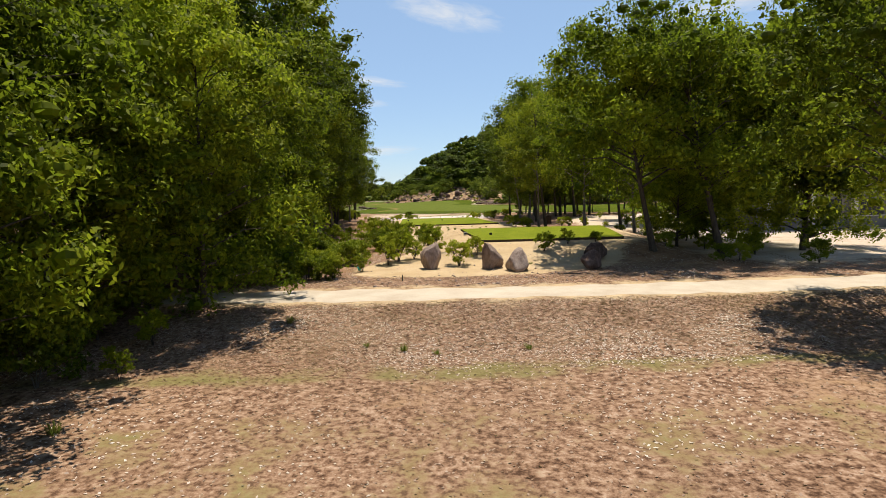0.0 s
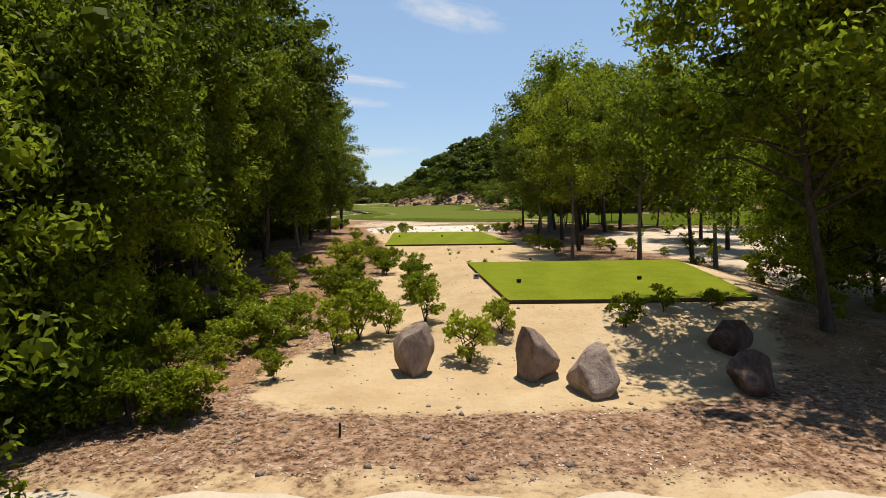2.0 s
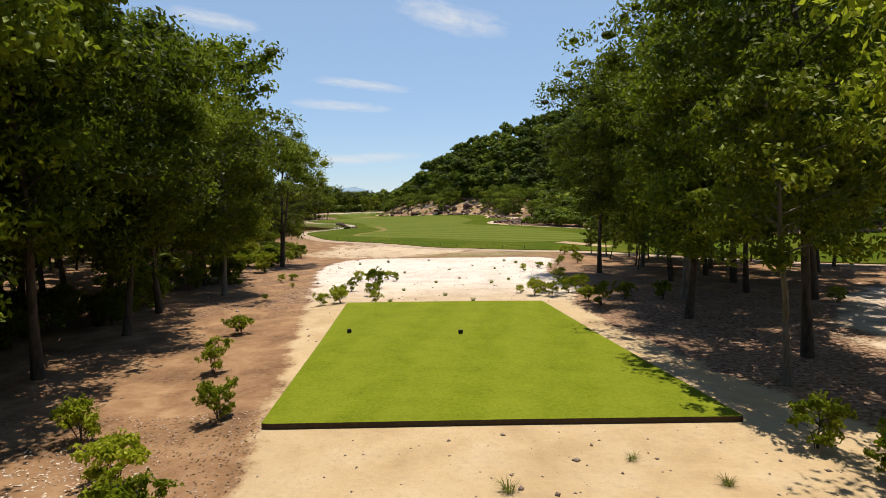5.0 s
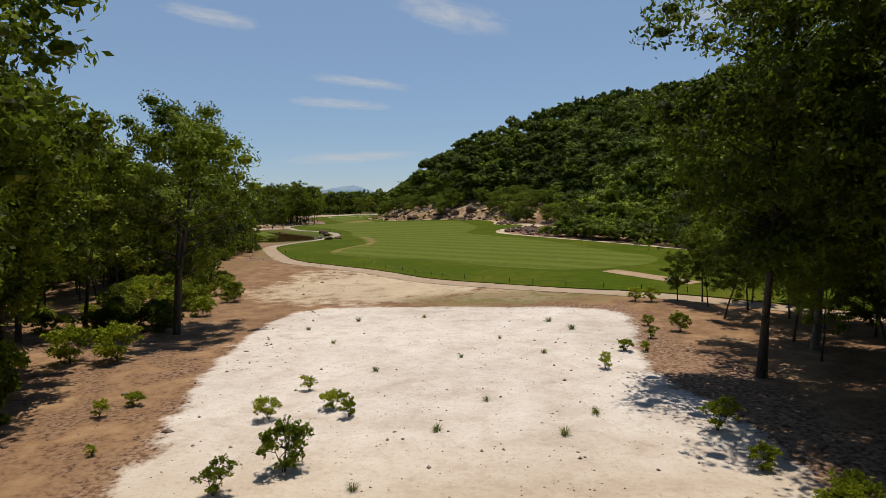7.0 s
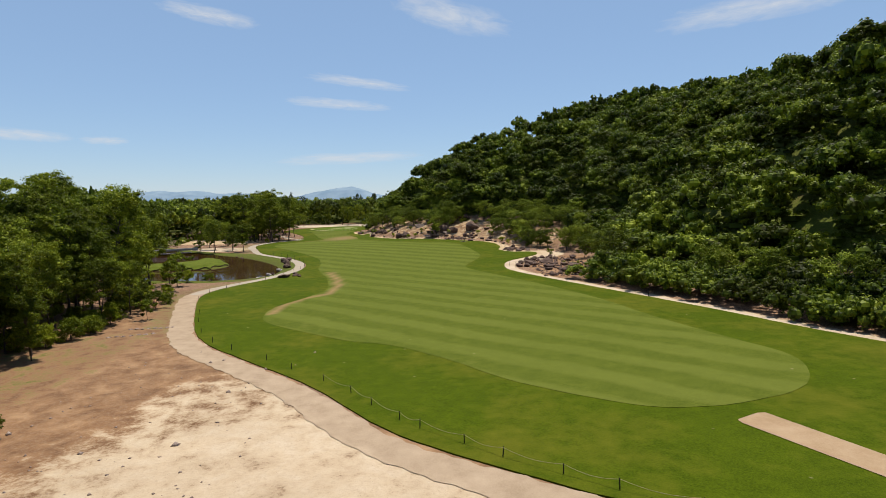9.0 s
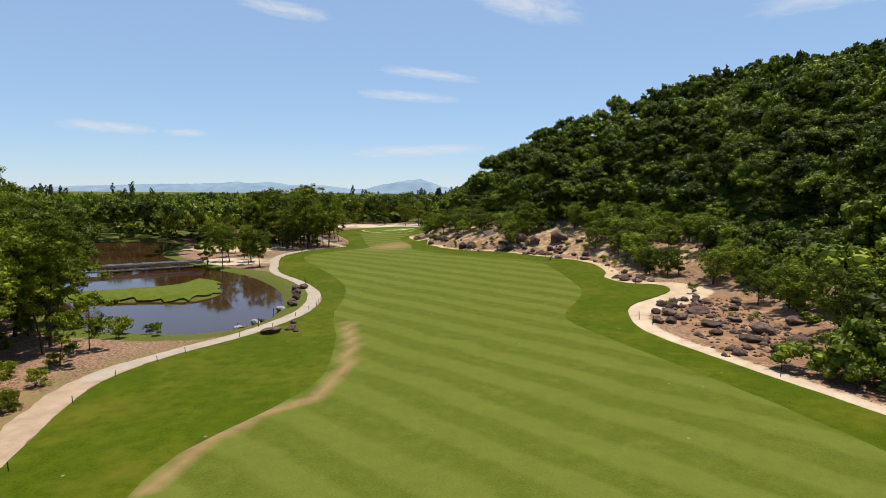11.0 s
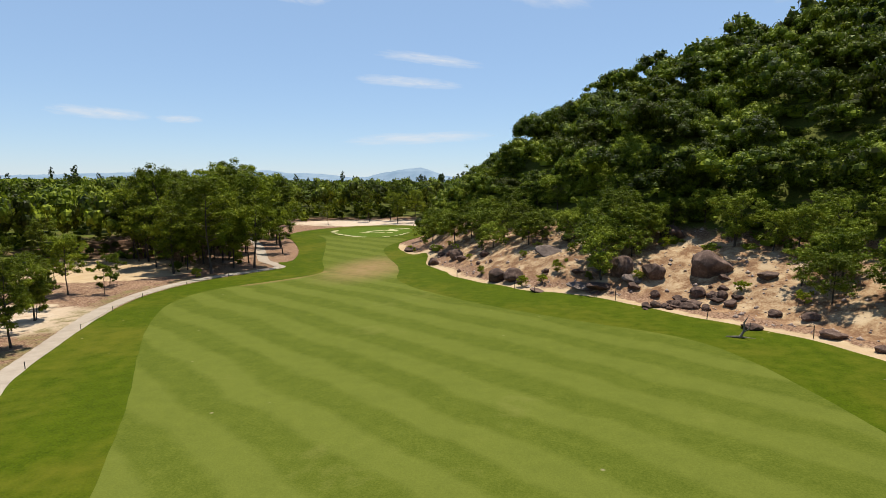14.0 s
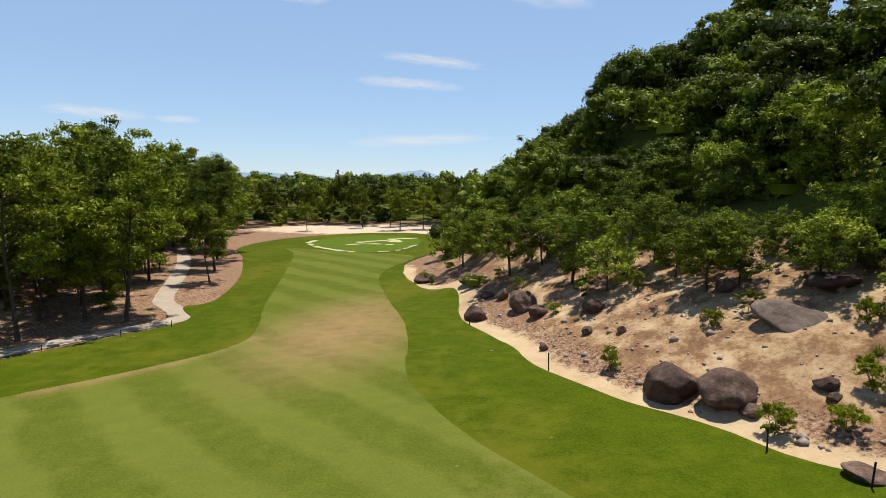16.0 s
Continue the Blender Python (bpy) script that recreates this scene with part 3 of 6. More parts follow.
def patch(name, sdf_line, lift, mat, res=1.0, label="", category="", edge=None, half_width=None, parent_kind="structure", drop=0.2, warp=0.0):
    """A sheet laid on the ground inside an outline (or along a line), with clean curved borders."""
    lo = sdf_line.min(0) - 3 - (half_width or 0)
    hi = sdf_line.max(0) + 3 + (half_width or 0)
    xs = np.arange(math.floor(lo[0]), math.ceil(hi[0]) + res, res)
    ys = np.arange(math.floor(lo[1]), math.ceil(hi[1]) + res, res)
    X, Y = np.meshgrid(xs, ys, indexing="ij")
    S = outline_sdf(X, Y, sdf_line) if half_width is None else half_width - line_distance(X, Y, sdf_line)[0]
    if warp:
        S = S + warp * (np.sin(X * 1.7 + Y * 0.6) * np.sin(Y * 1.3) + 0.6 * np.sin(X * 3.1 - Y * 2.3))
    Z = on_ground_many(X.ravel(), Y.ravel()).reshape(X.shape) + lift
    verts, faces, cache, walls = [], [], {}, []

    def vert(key, p):
        if key not in cache:
            cache[key] = len(verts)
            verts.append(p)
        return cache[key]
    nx, ny = X.shape
    any_in = (S[:-1, :-1] > 0) | (S[1:, :-1] > 0) | (S[1:, 1:] > 0) | (S[:-1, 1:] > 0)
    for i, j in zip(*np.nonzero(any_in)):
        ring = ((i, j), (i + 1, j), (i + 1, j + 1), (i, j + 1))
        poly, cuts = [], []
        for a, b in zip(ring, ring[1:] + ring[:1]):
            sa, sb = S[a], S[b]
            if sa > 0:
                poly.append(vert(a, (X[a], Y[a], Z[a])))
            if (sa > 0) != (sb > 0):
                k = (a, b) if a < b else (b, a)
                u = sa / (sa - sb)
                idx = vert(k, (X[a] + (X[b] - X[a]) * u, Y[a] + (Y[b] - Y[a]) * u, Z[a] + (Z[b] - Z[a]) * u))
                poly.append(idx)
                cuts.append((idx, sa > 0))
        if len(poly) >= 3:
            faces.append(poly)
        if len(cuts) == 2:
            walls.append((cuts[0][0], cuts[1][0]))
    me = mesh_from(name, np.array(verts), faces, mat, True)
    ob = tagged(new(name, me), label, category, "", parent_kind)
    if edge is not None:
        wv, wf = [], []
        for a, b in walls:
            k = len(wv)
            pa, pb = np.array(verts[a]), np.array(verts[b])
            wv += [pa, pb, pb - (0, 0, drop), pa - (0, 0, drop)]
            wf.append((k, k + 1, k + 2, k + 3))
        part("edge", mesh_from("edge", np.array(wv), wf, edge), ob, "dark earth edge of the cut turf" if edge is M_TURFEDGE else "")
    return ob

# ---- ground and its sheets ----


def build_ground():
    nx, ny = MX.shape
    v = np.stack([MX, MY, GZ], -1).reshape(-1, 3)
    i, j = np.meshgrid(np.arange(nx - 1), np.arange(ny - 1), indexing="ij")
    a = (i * ny + j).ravel()
    f = np.stack([a, a + ny, a + ny + 1, a + 1], 1)
    me = mesh_from("ground", v, f, M_GROUND, True)
    x, y = MX.ravel(), MY.ravel()
    sand_t = step(-1.6, 1.2, outline_sdf(x, y, SAND_TEES))
    sand_r = 0.86 * step(-5, 4, outline_sdf(x, y, SAND_RIGHT))
    rocky = step(-2, 2, outline_sdf(x, y, ROCKY))
    cart = line_distance(x, y, CART)[0]
    rough = outline_sdf(x, y, ROUGH)
    margin = np.interp(y, [165, 225, 238, 246, 257, 263, 300, 345], [1.7, 1.9, 2.2, 5.0, 6.0, 2.4, 1.5, 1.7])
    waste = step(-1.0, 1.0, rough + margin) * (x > np.interp(y, [160, 240, 330, 400], [28, -5, -34, -45])) * step(160, 168, y) * step(372, 352, y)
    apron = np.maximum.reduce([step(18, 5, np.hypot((x + 7.5) * 0.8, y - 153.5)) * 0.72, step(8, 2, np.hypot((x - 5.5) * 0.6, y - 145.5)) * 0.56, step(9, 3, np.hypot((x + 14) * 0.9, (y - 163.5) * 0.7)) * 0.56]) * step(0, -2, rough)
    far_sand = step(22, 10, np.hypot((x + 52) * 0.45, y - 424)) * 0.9
    pond_beach = step(11, 4, np.hypot((x + 62) * 0.6, (y - 292))) * 0.8
    grove = np.maximum(step(34, 20, np.hypot(x + 82, (y - 330) * 0.6)) * 0.3, step(16, 9, np.hypot((x + 80) * 0.7, y - 324)))
    sand = np.maximum.reduce([sand_t, sand_r, waste, 0.46 * rocky, apron, far_sand, pond_beach, grove])
    white = np.clip(step(97, 116, y) * step(146, 138, y) + sand_r * 0.6 + far_sand * 0.5 + apron * 0.35 + np.interp(y, [240, 270], [0.35, 0.05]) * waste + 0.4 * pond_beach, 0, 1)
    left_bank = step(-8, -12, x) * step(84, 104, y) * step(225, 195, y) * step(-60, -34, x)
    stony = step(-1, 2, np.minimum(np.minimum(x - 15.5, 30 - x), np.minimum(y - 219, 252 - y)))
    # less soil on the near left bank: darker litter stands in for tree dapple
    soil = np.maximum.reduce([left_bank * (0.55 + 0.35 * step(126, 136, y)), stony, 0.7 * step(137, 141, y) * step(168, 160, y) * step(24, 18, x) * step(-30, -26, x), step(60, 130, y) * 0.7 * step(10, 16, x) * step(160, 140, y), rocky * 0.8])
    dry = np.maximum(0.54 * step(9, 2, np.hypot((x - 5) * 0.42, y - 144)), 0.5 * step(7, 2, cart) * step(165, 190, y) * step(400, 300, y) * (rough < 0))
    dry = np.maximum.reduce([dry, 0.56 * step(1.6, 0.3, np.abs(y - 19.4 - 0.04 * x)), 0.36 * step(18.5, 15.5, y)])
    soil = np.maximum(soil, 0.34 * step(19.5, 17.5, y))
    soil = np.maximum(soil, 0.75 * step(-2, -5, x) * step(33, 38, y) * step(120, 90, y) + 0.6 * step(11, 14, x) * step(33, 38, y) * step(60, 52, y))
    road = line_distance(x, y, ROAD)[0]
    sand = np.maximum(sand, 0.62 * step(4.2, 1.5, road))
    pond = outline_sdf(x, y, POND)
    hill_d, hill_s = line_distance(x, y, FOOT)
    hill = np.where(hill_s > 0, np.maximum(step(5, 13, hill_d) * (1 - rocky), 0.8 * step(15, 22, hill_d)), 0)
    lush = np.maximum.reduce([step(-6.5, -4.0, pond) * step(40, 4, np.abs(pond)) * 0.8 * (rough < 0), 0.75 * hill, step(430, 470, y) * 0.8, step(-90, -120, x) * 0.7,
                              0.40 * step(-24, -30, x) * step(128, 138, y) * step(215, 175, y)])
    for name, val in (("sand", sand), ("white", white), ("soil", soil), ("dry", dry), ("lush", lush)):
        at = me.attributes.new(name, "FLOAT", "POINT")
        at.data.foreach_set("value", np.ascontiguousarray(val, np.float32))
    return tagged(new("ground", me), "sandy brown earth with leaf litter, bare soil and thin grass", "ground", "", "structure")


build_ground()
patch("road", ROAD, 0.006, M_ROAD, 0.5, "pale dusty sand road across the tees", "road", None, 1.5, "structure", 0.12, 0.16)
patch("rough", ROUGH, 0.085, M_ROUGH, 1.0, "dark green mown rough along the fairway", "grass", M_ROUGH, None, "structure", 0.12, 0.05)
fairway = patch("fairway", FAIRWAY, 0.11, M_FAIRWAY, 1.0, "light green fairway with diagonal mowing stripes", "grass", None, None, "structure", 0.1, 0.05)
worn = fairway.data.attributes.new("worn", "FLOAT", "POINT")
fv = np.empty(len(fairway.data.vertices) * 3, np.float32)
fairway.data.vertices.foreach_get("co", fv)
fv = fv.reshape(-1, 3)
edge_worn = 0.85 * step(0.95, 0.2, np.abs(line_distance(fv[:, 0], fv[:, 1], np.array([(-20.0, 194), (-20.2, 198.6), (-19.0, 203.9), (-16.0, 207.8), (-15.8, 213.8), (-17.6, 222.8), (-20.6, 231.7)]))[0]))
turn_worn = np.maximum(step(12, 1, np.hypot((fv[:, 0] + 35) * 1.3, (fv[:, 1] - 328) * 0.62)) * 0.75, step(1.6, 0.3, np.abs(line_distance(fv[:, 0], fv[:, 1], np.array([(-41.5, 325), (-43.5, 318.5), (-47.5, 313)]))[0])) * 0.6)
worn.data.foreach_set("value", np.ascontiguousarray(np.maximum(edge_worn, turn_worn), np.float32))
patch("green", GREEN, 0.14, M_GREEN, 1.0, "putting green of fine bright turf", "grass")
patch("tee_back", TEE_BACK, 0.17, M_TEE, 0.25, "bright green raised back tee", "tee", M_TURFEDGE, None, "structure", 0.24)
patch("tee_front", TEE_FRONT, 0.17, M_TEE, 0.25, "bright green raised front tee", "tee", M_TURFEDGE, None, "structure", 0.24)
# the path narrows beside the pond
patch("cart_path", CART[:5 * 15 + 3], 0.035, M_CART, 0.5, "grey-brown gravel cart path", "path", None, 1.25, "structure", 0.2, 0.14)
patch("cart_path_pond", CART[5 * 15 - 1:], 0.045, M_PALE, 0.25, "narrow pale gravel cart path beside the pond", "path", None, 0.95, "structure", 0.2, 0.05)
patch("bare_strip", STRIP, 0.12, M_STRIP, 0.5, "bare earth strip cut across the rough", "path")
patch("marsh_island", ISLAND, 0.25, M_ISLAND, 1.0, "low grassy island in the pond", "island", M_TURFEDGE, None, "structure", 0.5, 0.8)
wx, wy = POND.min(0) - 2, POND.max(0) + 2
part_water = mesh_from("water", [(wx[0], wx[1], -2.35), (wy[0], wx[1], -2.35), (wy[0], wy[1], -2.35), (wx[0], wy[1], -2.35)], np.array([[0, 1, 2, 3]]), M_WATER)
tagged(new("water", part_water), "still brown pond water reflecting the sky", "water", "", "structure")

# ---- trees ----


def grow_tree(name, label, category, seed, height, crown_low, spread, leaves, leaf, leaf_mat, bark_mat, trunk_r, clumps, style="oval", stems=1, inner=0.55):
    """Builds one tree: a trunk with limbs and a crown of separate leaves in ragged clumps."""
    rng = np.random.default_rng(seed)
    ob = root(name, label, category)
    wood, crown_v, crown_f, total = Pile(), [], [], 0
    centres = []
    for s in range(stems):
        lean = rng.normal(0, 0.06, 2) + (rng.normal(0, 0.12 if stems < 4 else 0.26, 2) if stems > 1 else 0)
        hs = height * rng.uniform(0.82, 1.0)
        k = np.linspace(0, 1, 8)
        wob = np.cumsum(rng.normal(0, 0.012 * height, (8, 2)), 0) * k[:, None]
        tp = np.stack([lean[0] * hs * k + wob[:, 0], lean[1] * hs * k + wob[:, 1], hs * 0.93 * k - 0.25 * (k == 0)], 1)
        tr = trunk_r * (1 - 0.85 * k) * np.where(k == 0, 1.35, 1.0)
        tube(wood, tp, tr, 8)
        nb = max(4, clumps // stems)
        for b in range(nb):
            u = crown_low + (0.97 - crown_low) * ((b + rng.random()) / nb)
            base = np.array([np.interp(u * 0.9, k, tp[:, i]) for i in range(3)])
            a = b * 2.4 + rng.uniform(-0.5, 0.5)
            rel = (u - crown_low) / (1 - crown_low)
            if style == "oval":
                reach = spread * (0.35 + 0.75 * math.sin(math.pi * min(1, 0.18 + rel * 0.86))) * rng.uniform(0.55, 1.1)
                up = 0.25 + 0.35 * rel
            else:
                reach = spread * (0.30 + 0.85 * rel ** 0.8) * (1.0 if rel < 0.85 else 0.7) * rng.uniform(0.5, 1.1)
                up = 0.45
            tip = base + np.array([math.cos(a) * reach, math.sin(a) * reach, reach * up])
            midp = (base + tip) / 2 + np.array([0, 0, 0.08 * reach]) + rng.normal(0, 0.05 * reach, 3)
            r0 = max(0.012, np.interp(u * 0.9, k, tr) * 0.55)
            tube(wood, [base, midp, tip], [r0, r0 * 0.6, r0 * 0.22], 5)
            centres.append((tip, reach))
            if rng.random() < 0.7:
                t2 = midp + np.array([math.cos(a + 1.1) * reach * 0.5, math.sin(a + 1.1) * reach * 0.5, reach * 0.22])
                tube(wood, [midp, t2], [r0 * 0.5, r0 * 0.15], 4)
                centres.append((t2, reach * 0.8))
        for q in range(3):
            a = q * 2.1 + rng.uniform(-0.4, 0.4)
            centres.append((tp[-1] + np.array([math.cos(a) * 0.16 * spread, math.sin(a) * 0.16 * spread, -(0.035 + 0.035 * q) * height]), spread * 0.5))
    per = max(6, leaves // len(centres))
    for c, reach in centres:
        size = spread * rng.uniform(0.22, 0.40)
        flat = {"oval": 0.75, "vase": 0.62}[style]
        sub = 3
        for q in range(sub):
            off = rng.normal(0, size * 0.55, 3) * (1, 1, flat)
            pts, d = clump_points(rng, per // sub, np.asarray(c) + off, (size * 0.7, size * 0.7, size * flat * 0.7), 0.45)
            v, f = leaf_quads(rng, pts, d * 0.8, leaf, leaf * 0.46)
            if per // sub > 9 and inner:
                cv = core_quads(rng, np.asarray(c) + off, (size * 0.7 * inner, size * 0.7 * inner, size * flat * 0.7 * inner))
                f = np.vstack([f, np.arange(len(v), len(v) + len(cv)).reshape(-1, 4)])
                v = np.vstack([v, cv])
            crown_v.append(v)
            crown_f.append(f + total)
            total += len(v)
    part("trunk", wood.mesh("trunk", bark_mat, True), ob)
    part("crown", mesh_from("crown", np.vstack(crown_v), np.vstack(crown_f), leaf_mat), ob)
    return ob


def spin(rng, x, y, s=1.0, sink=0.05, tilt=3.0):
    return pose(x, y, on_ground(x, y) - sink, rng.uniform(-tilt, tilt), rng.uniform(-tilt, tilt), rng.uniform(0, 360)) @ Matrix.Scale(s, 4)


def place_thing(ob, m, group=""):
    """Copies keep their own size, so scale goes into the pose."""
    c = copy_thing(ob, m)
    c.matrix_basis = m
    if group:
        tagged(c, "", "", group)
    return c


def settle(ob, m, group=""):
    ob.matrix_basis = m
    if group:
        tagged(ob, "", "", group)


def scatter_trees(kinds, spots, group, seed):
    """Each kind's first spot takes the original, the others copies. Spots: x, y, size."""
    rng = np.random.default_rng(seed)
    used = set()
    for n, (x, y, s) in enumerate(spots):
        k = n % len(kinds)
        m = spin(rng, x, y, s)
        if k in used:
            place_thing(kinds[k], m, group)
        else:
            used.add(k)
            settle(kinds[k], m, group)
    for k in range(len(kinds)):
        if k not in used:
            for o in (*kinds[k].children_recursive, kinds[k]):
                bpy.data.objects.remove(o)


rng = np.random.default_rng(11)
tall = [grow_tree("acacia_tree", "tall slender acacia with ragged green crown and bare brown trunk", "tree", 20 + i, 20.5, 0.27 + 0.05 * (i % 2), 5.2, 24000, 0.29,
                  M_LEAF_A, M_PALEBARK if i == 0 else M_BARK, 0.19, 34, "vase", 1, 0.26) for i in range(3)]
dense = [grow_tree("acacia_tree", "tall acacia with a thick yellow-green crown beside the road", "tree", 26, 20.5, 0.30, 5.2, 24000, 0.28,
                   M_LEAF_F, M_BARK, 0.21, 34, "oval", 1, 0.28)]
lacy = [grow_tree("acacia_tree", "slender leaning acacia with a light feathery yellow-green crown", "tree", 23 + i, 20.5, 0.33, 4.3, 13000, 0.27,
                  M_LEAF_F, M_BARK if i else M_PALEBARK, 0.17, 30, "oval", 1, 0.14) for i in range(2)]
bushy = [grow_tree("acacia_tree", "bushy acacia in full leaf down to the litter", "tree", 40 + i, 16.0, 0.07, 4.8, 30000, 0.25,
                   M_LEAF_F, M_BARK, 0.15, 40, "oval", 1, 0.3) for i in range(3)]
edge_left = [(-9.4, 27.2, 0.9), (-13.5, 22.5, 1.0), (-12.0, 15.5, 0.95), (-14.5, 9, 1.0), (-12.8, 34.2, 1.05), (-17, 28, 1.2), (-20, 16, 1.2),
             (-15, 3.5, 1.0), (24, 50, 0.9), (28, 44, 0.95), (20, 48, 0.7), (25, 56, 0.7), (-10.6, 36.8, 0.8), (-11.6, 42.2, 0.8)]
scatter_trees(bushy, edge_left, "acacias beside the tees", 1)
wood_left = [(-11.4, 39.5, 0.95), (-12.6, 46, 0.95), (-11.8, 51, 0.9), (-18, 40, 1.1), (-15.5, 43, 1.0), (-12.5, 55, 0.95), (-13.8, 60, 1.0), (-12.8, 66, 0.98), (-14.5, 72, 1.0), (-13.4, 79, 0.95), (-15, 86, 0.98), (-15.5, 93, 0.9), (-15.6, 106, 0.85), (-16.8, 99, 0.92),
             (-19.5, 112, 0.85), (-22, 120, 0.8), (-17, 52, 1.1), (-18.5, 63, 1.1), (-19, 76, 1.08), (-20, 89, 1.0), (-22, 103, 0.95),
             (-24, 95, 1.0), (-25, 80, 1.05), (-24, 66, 1.1), (-24, 50, 1.1), (-26, 111, 0.85), (-30, 122, 0.75), (-31, 100, 0.95), (-31, 86, 1.0), (-30, 70, 1.1), (-29, 56, 1.1), (-28, 30, 1.15), (-30, 42, 1.15)]
wood_right = [(20.4, 24.2, 0.84), (24.0, 19.5, 0.9), (15.8, 41.2, 0.96), (20, 40, 1.0), (22, 45, 1.0), (17.1, 66.8, 1.0), (20.7, 65.2, 0.92), (21.3, 62.6, 0.9), (14.3, 76, 1.04), (27, 43, 0.95), (15, 88, 1.04), (13.4, 96, 1.0),
              (16, 103, 1.12), (14.4, 118.9, 1.02), (18.5, 112, 1.05), (20, 124, 1.05), (23, 116, 1.0), (21, 105, 1.05), (26, 122, 0.95), (24, 131, 0.72), (30, 128, 0.7),
              (28, 110, 1.05), (34, 118, 0.95), (28, 75, 0.9), (36, 66, 0.95), (31, 88, 0.95), (40, 100, 1.0), (48, 84, 0.95), (38, 122, 0.8), (46, 110, 0.95)]
more = np.random.default_rng(77)
wood_left += [(float(more.uniform(-31, -19.2)), float(y), float(more.uniform(0.9, 1.1))) for y in np.arange(34, 116, 3.2)]
back = [s for s in wood_left + wood_right if s[0] < -20 or s[0] > 24.5]
front = [s for s in wood_left + wood_right if -20 <= s[0] <= 24.5]
scatter_trees(tall, [s for s in front if s[0] < 0 or s[1] > 86], "acacias beside the tees", 2)
scatter_trees(lacy, [s for s in front if s[0] > 0 and 46 < s[1] <= 86], "acacias beside the tees", 4)
scatter_trees(dense, [s for s in front if s[0] > 0 and s[1] <= 46], "acacias beside the tees", 13)
tall_back = [grow_tree("acacia_tree", "tall acacia deep in the shade of the wood", "tree", 30 + i, 21.5, 0.25, 5.6, 11000, 0.42,
                       M_LEAF_A, M_BARK, 0.19, 30, "vase", 1, 0.36) for i in range(2)]
scatter_trees(tall_back, back, "acacias beside the tees", 3)

broad_tree = grow_tree("acacia_tree", "broad dark green acacia with a forked trunk on the red bank", "tree", 38, 18.0, 0.30, 4.5, 20000, 0.27, M_LEAF_B, M_BARK, 0.21, 30, "oval", 2, 0.42)
scatter_trees([broad_tree], [(-18.4, 130.6, 1.0)], "acacias beside the tees", 12)
slender = grow_tree("acacia_tree", "slim pale-stemmed acacia with a sparse feathery crown", "tree", 37, 15.5, 0.42, 2.5, 8000, 0.26, M_LEAF_G, M_PALEBARK, 0.13, 22, "oval", 1, 0.2)
scatter_trees([slender], [(12.6, 71.0, 1.0), (12.2, 84.5, 0.95)], "acacias beside the tees", 6)
# extra trees with crowns above the view, added to shade the foliage beneath
shade_kinds = [grow_tree("acacia_tree", "added very tall acacia, its high dense canopy shading the trees below", "tree", 34 + i, 25.0, 0.52, 6.2, 13000, 0.40,
                       M_LEAF_A, M_BARK, 0.24, 30, "vase", 1, 0.4) for i in range(2)]
shade_spots = [(-14.2, 47.5, 1.0), (-15.0, 53.5, 1.02), (-14.0, 59.0, 0.98), (-15.2, 65.5, 1.0), (-14.6, 72.0, 0.95), (-17.5, 80, 0.9), (22.8, 110.6, 1.0), (23.5, 101.5, 1.0)]
scatter_trees(shade_kinds, shade_spots, "acacias beside the tees", 5)

# ---- middle-sized trees along the fairway ----
grove_kinds = [grow_tree("woodland_tree", "leafy green woodland tree on a thin dark trunk", "tree", 60 + i, 14.5 + i, 0.30 + 0.04 * (i % 3), 3.2 + 0.3 * (i % 2), 10500, 0.27, M_LEAF_G, M_BARK, 0.14, 22, "oval" if i % 2 else "vase", 1, 0.40) for i in range(4)]
slope_kinds = [grow_tree("slope_tree", "low broad-leaved tree with open boughs on the rocky slope", "tree", 70 + i, 4.8 + 0.6 * i, 0.26, 2.2 + 0.3 * (i % 2), 5200, 0.20, M_LEAF_D, M_BARK, 0.09, 20, "vase" if i % 2 else "oval", 1 + i % 2, 0.4) for i in range(4)]
sapling_kinds = [grow_tree("sapling", "young tree with a thin stem and sparse leaves", "tree", 80 + i, 3.6, 0.30, 1.1, 1300, 0.20, M_LEAF_A, M_BARK, 0.035, 9) for i in range(2)]


def spread_spots(outline, gap, seed, lo, hi, keep=None):
    """Jittered places inside an outline."""
    r = np.random.default_rng(seed)
    line = np.array(outline, float)
    a, b = line.min(0), line.max(0)
    X, Y = np.meshgrid(np.arange(a[0], b[0], gap), np.arange(a[1], b[1], gap))
    x = X.ravel() + r.uniform(-0.42, 0.42, X.size) * gap
    y = Y.ravel() + r.uniform(-0.42, 0.42, X.size) * gap
    ok = outline_sdf(x, y, line) > 0
    ok &= line_distance(x, y, CART)[0] > 2.6
    ok &= outline_sdf(x, y, ROUGH) < -2.0
    ok &= outline_sdf(x, y, POND) < -1.5
    s = r.uniform(lo, hi, len(x))
    return [(float(p), float(q), float(v)) for p, q, v, k in zip(x, y, s, ok) if k]


GROVE = [(-53.5, 331), (-60, 318), (-70, 327), (-84, 338), (-112, 346), (-118, 372), (-84, 392), (-72, 384), (-65, 370), (-57, 349)]
LEFT_WOOD = [(-24, 128), (-30, 143), (-36, 160), (-40, 180), (-41, 205), (-46, 222), (-60, 231), (-82, 240), (-84, 180), (-72, 128), (-40, 122)]
spots = spread_spots(GROVE, 4.0, 5, 0.62, 1.22) + spread_spots(LEFT_WOOD, 4.7, 6, 0.62, 1.2)
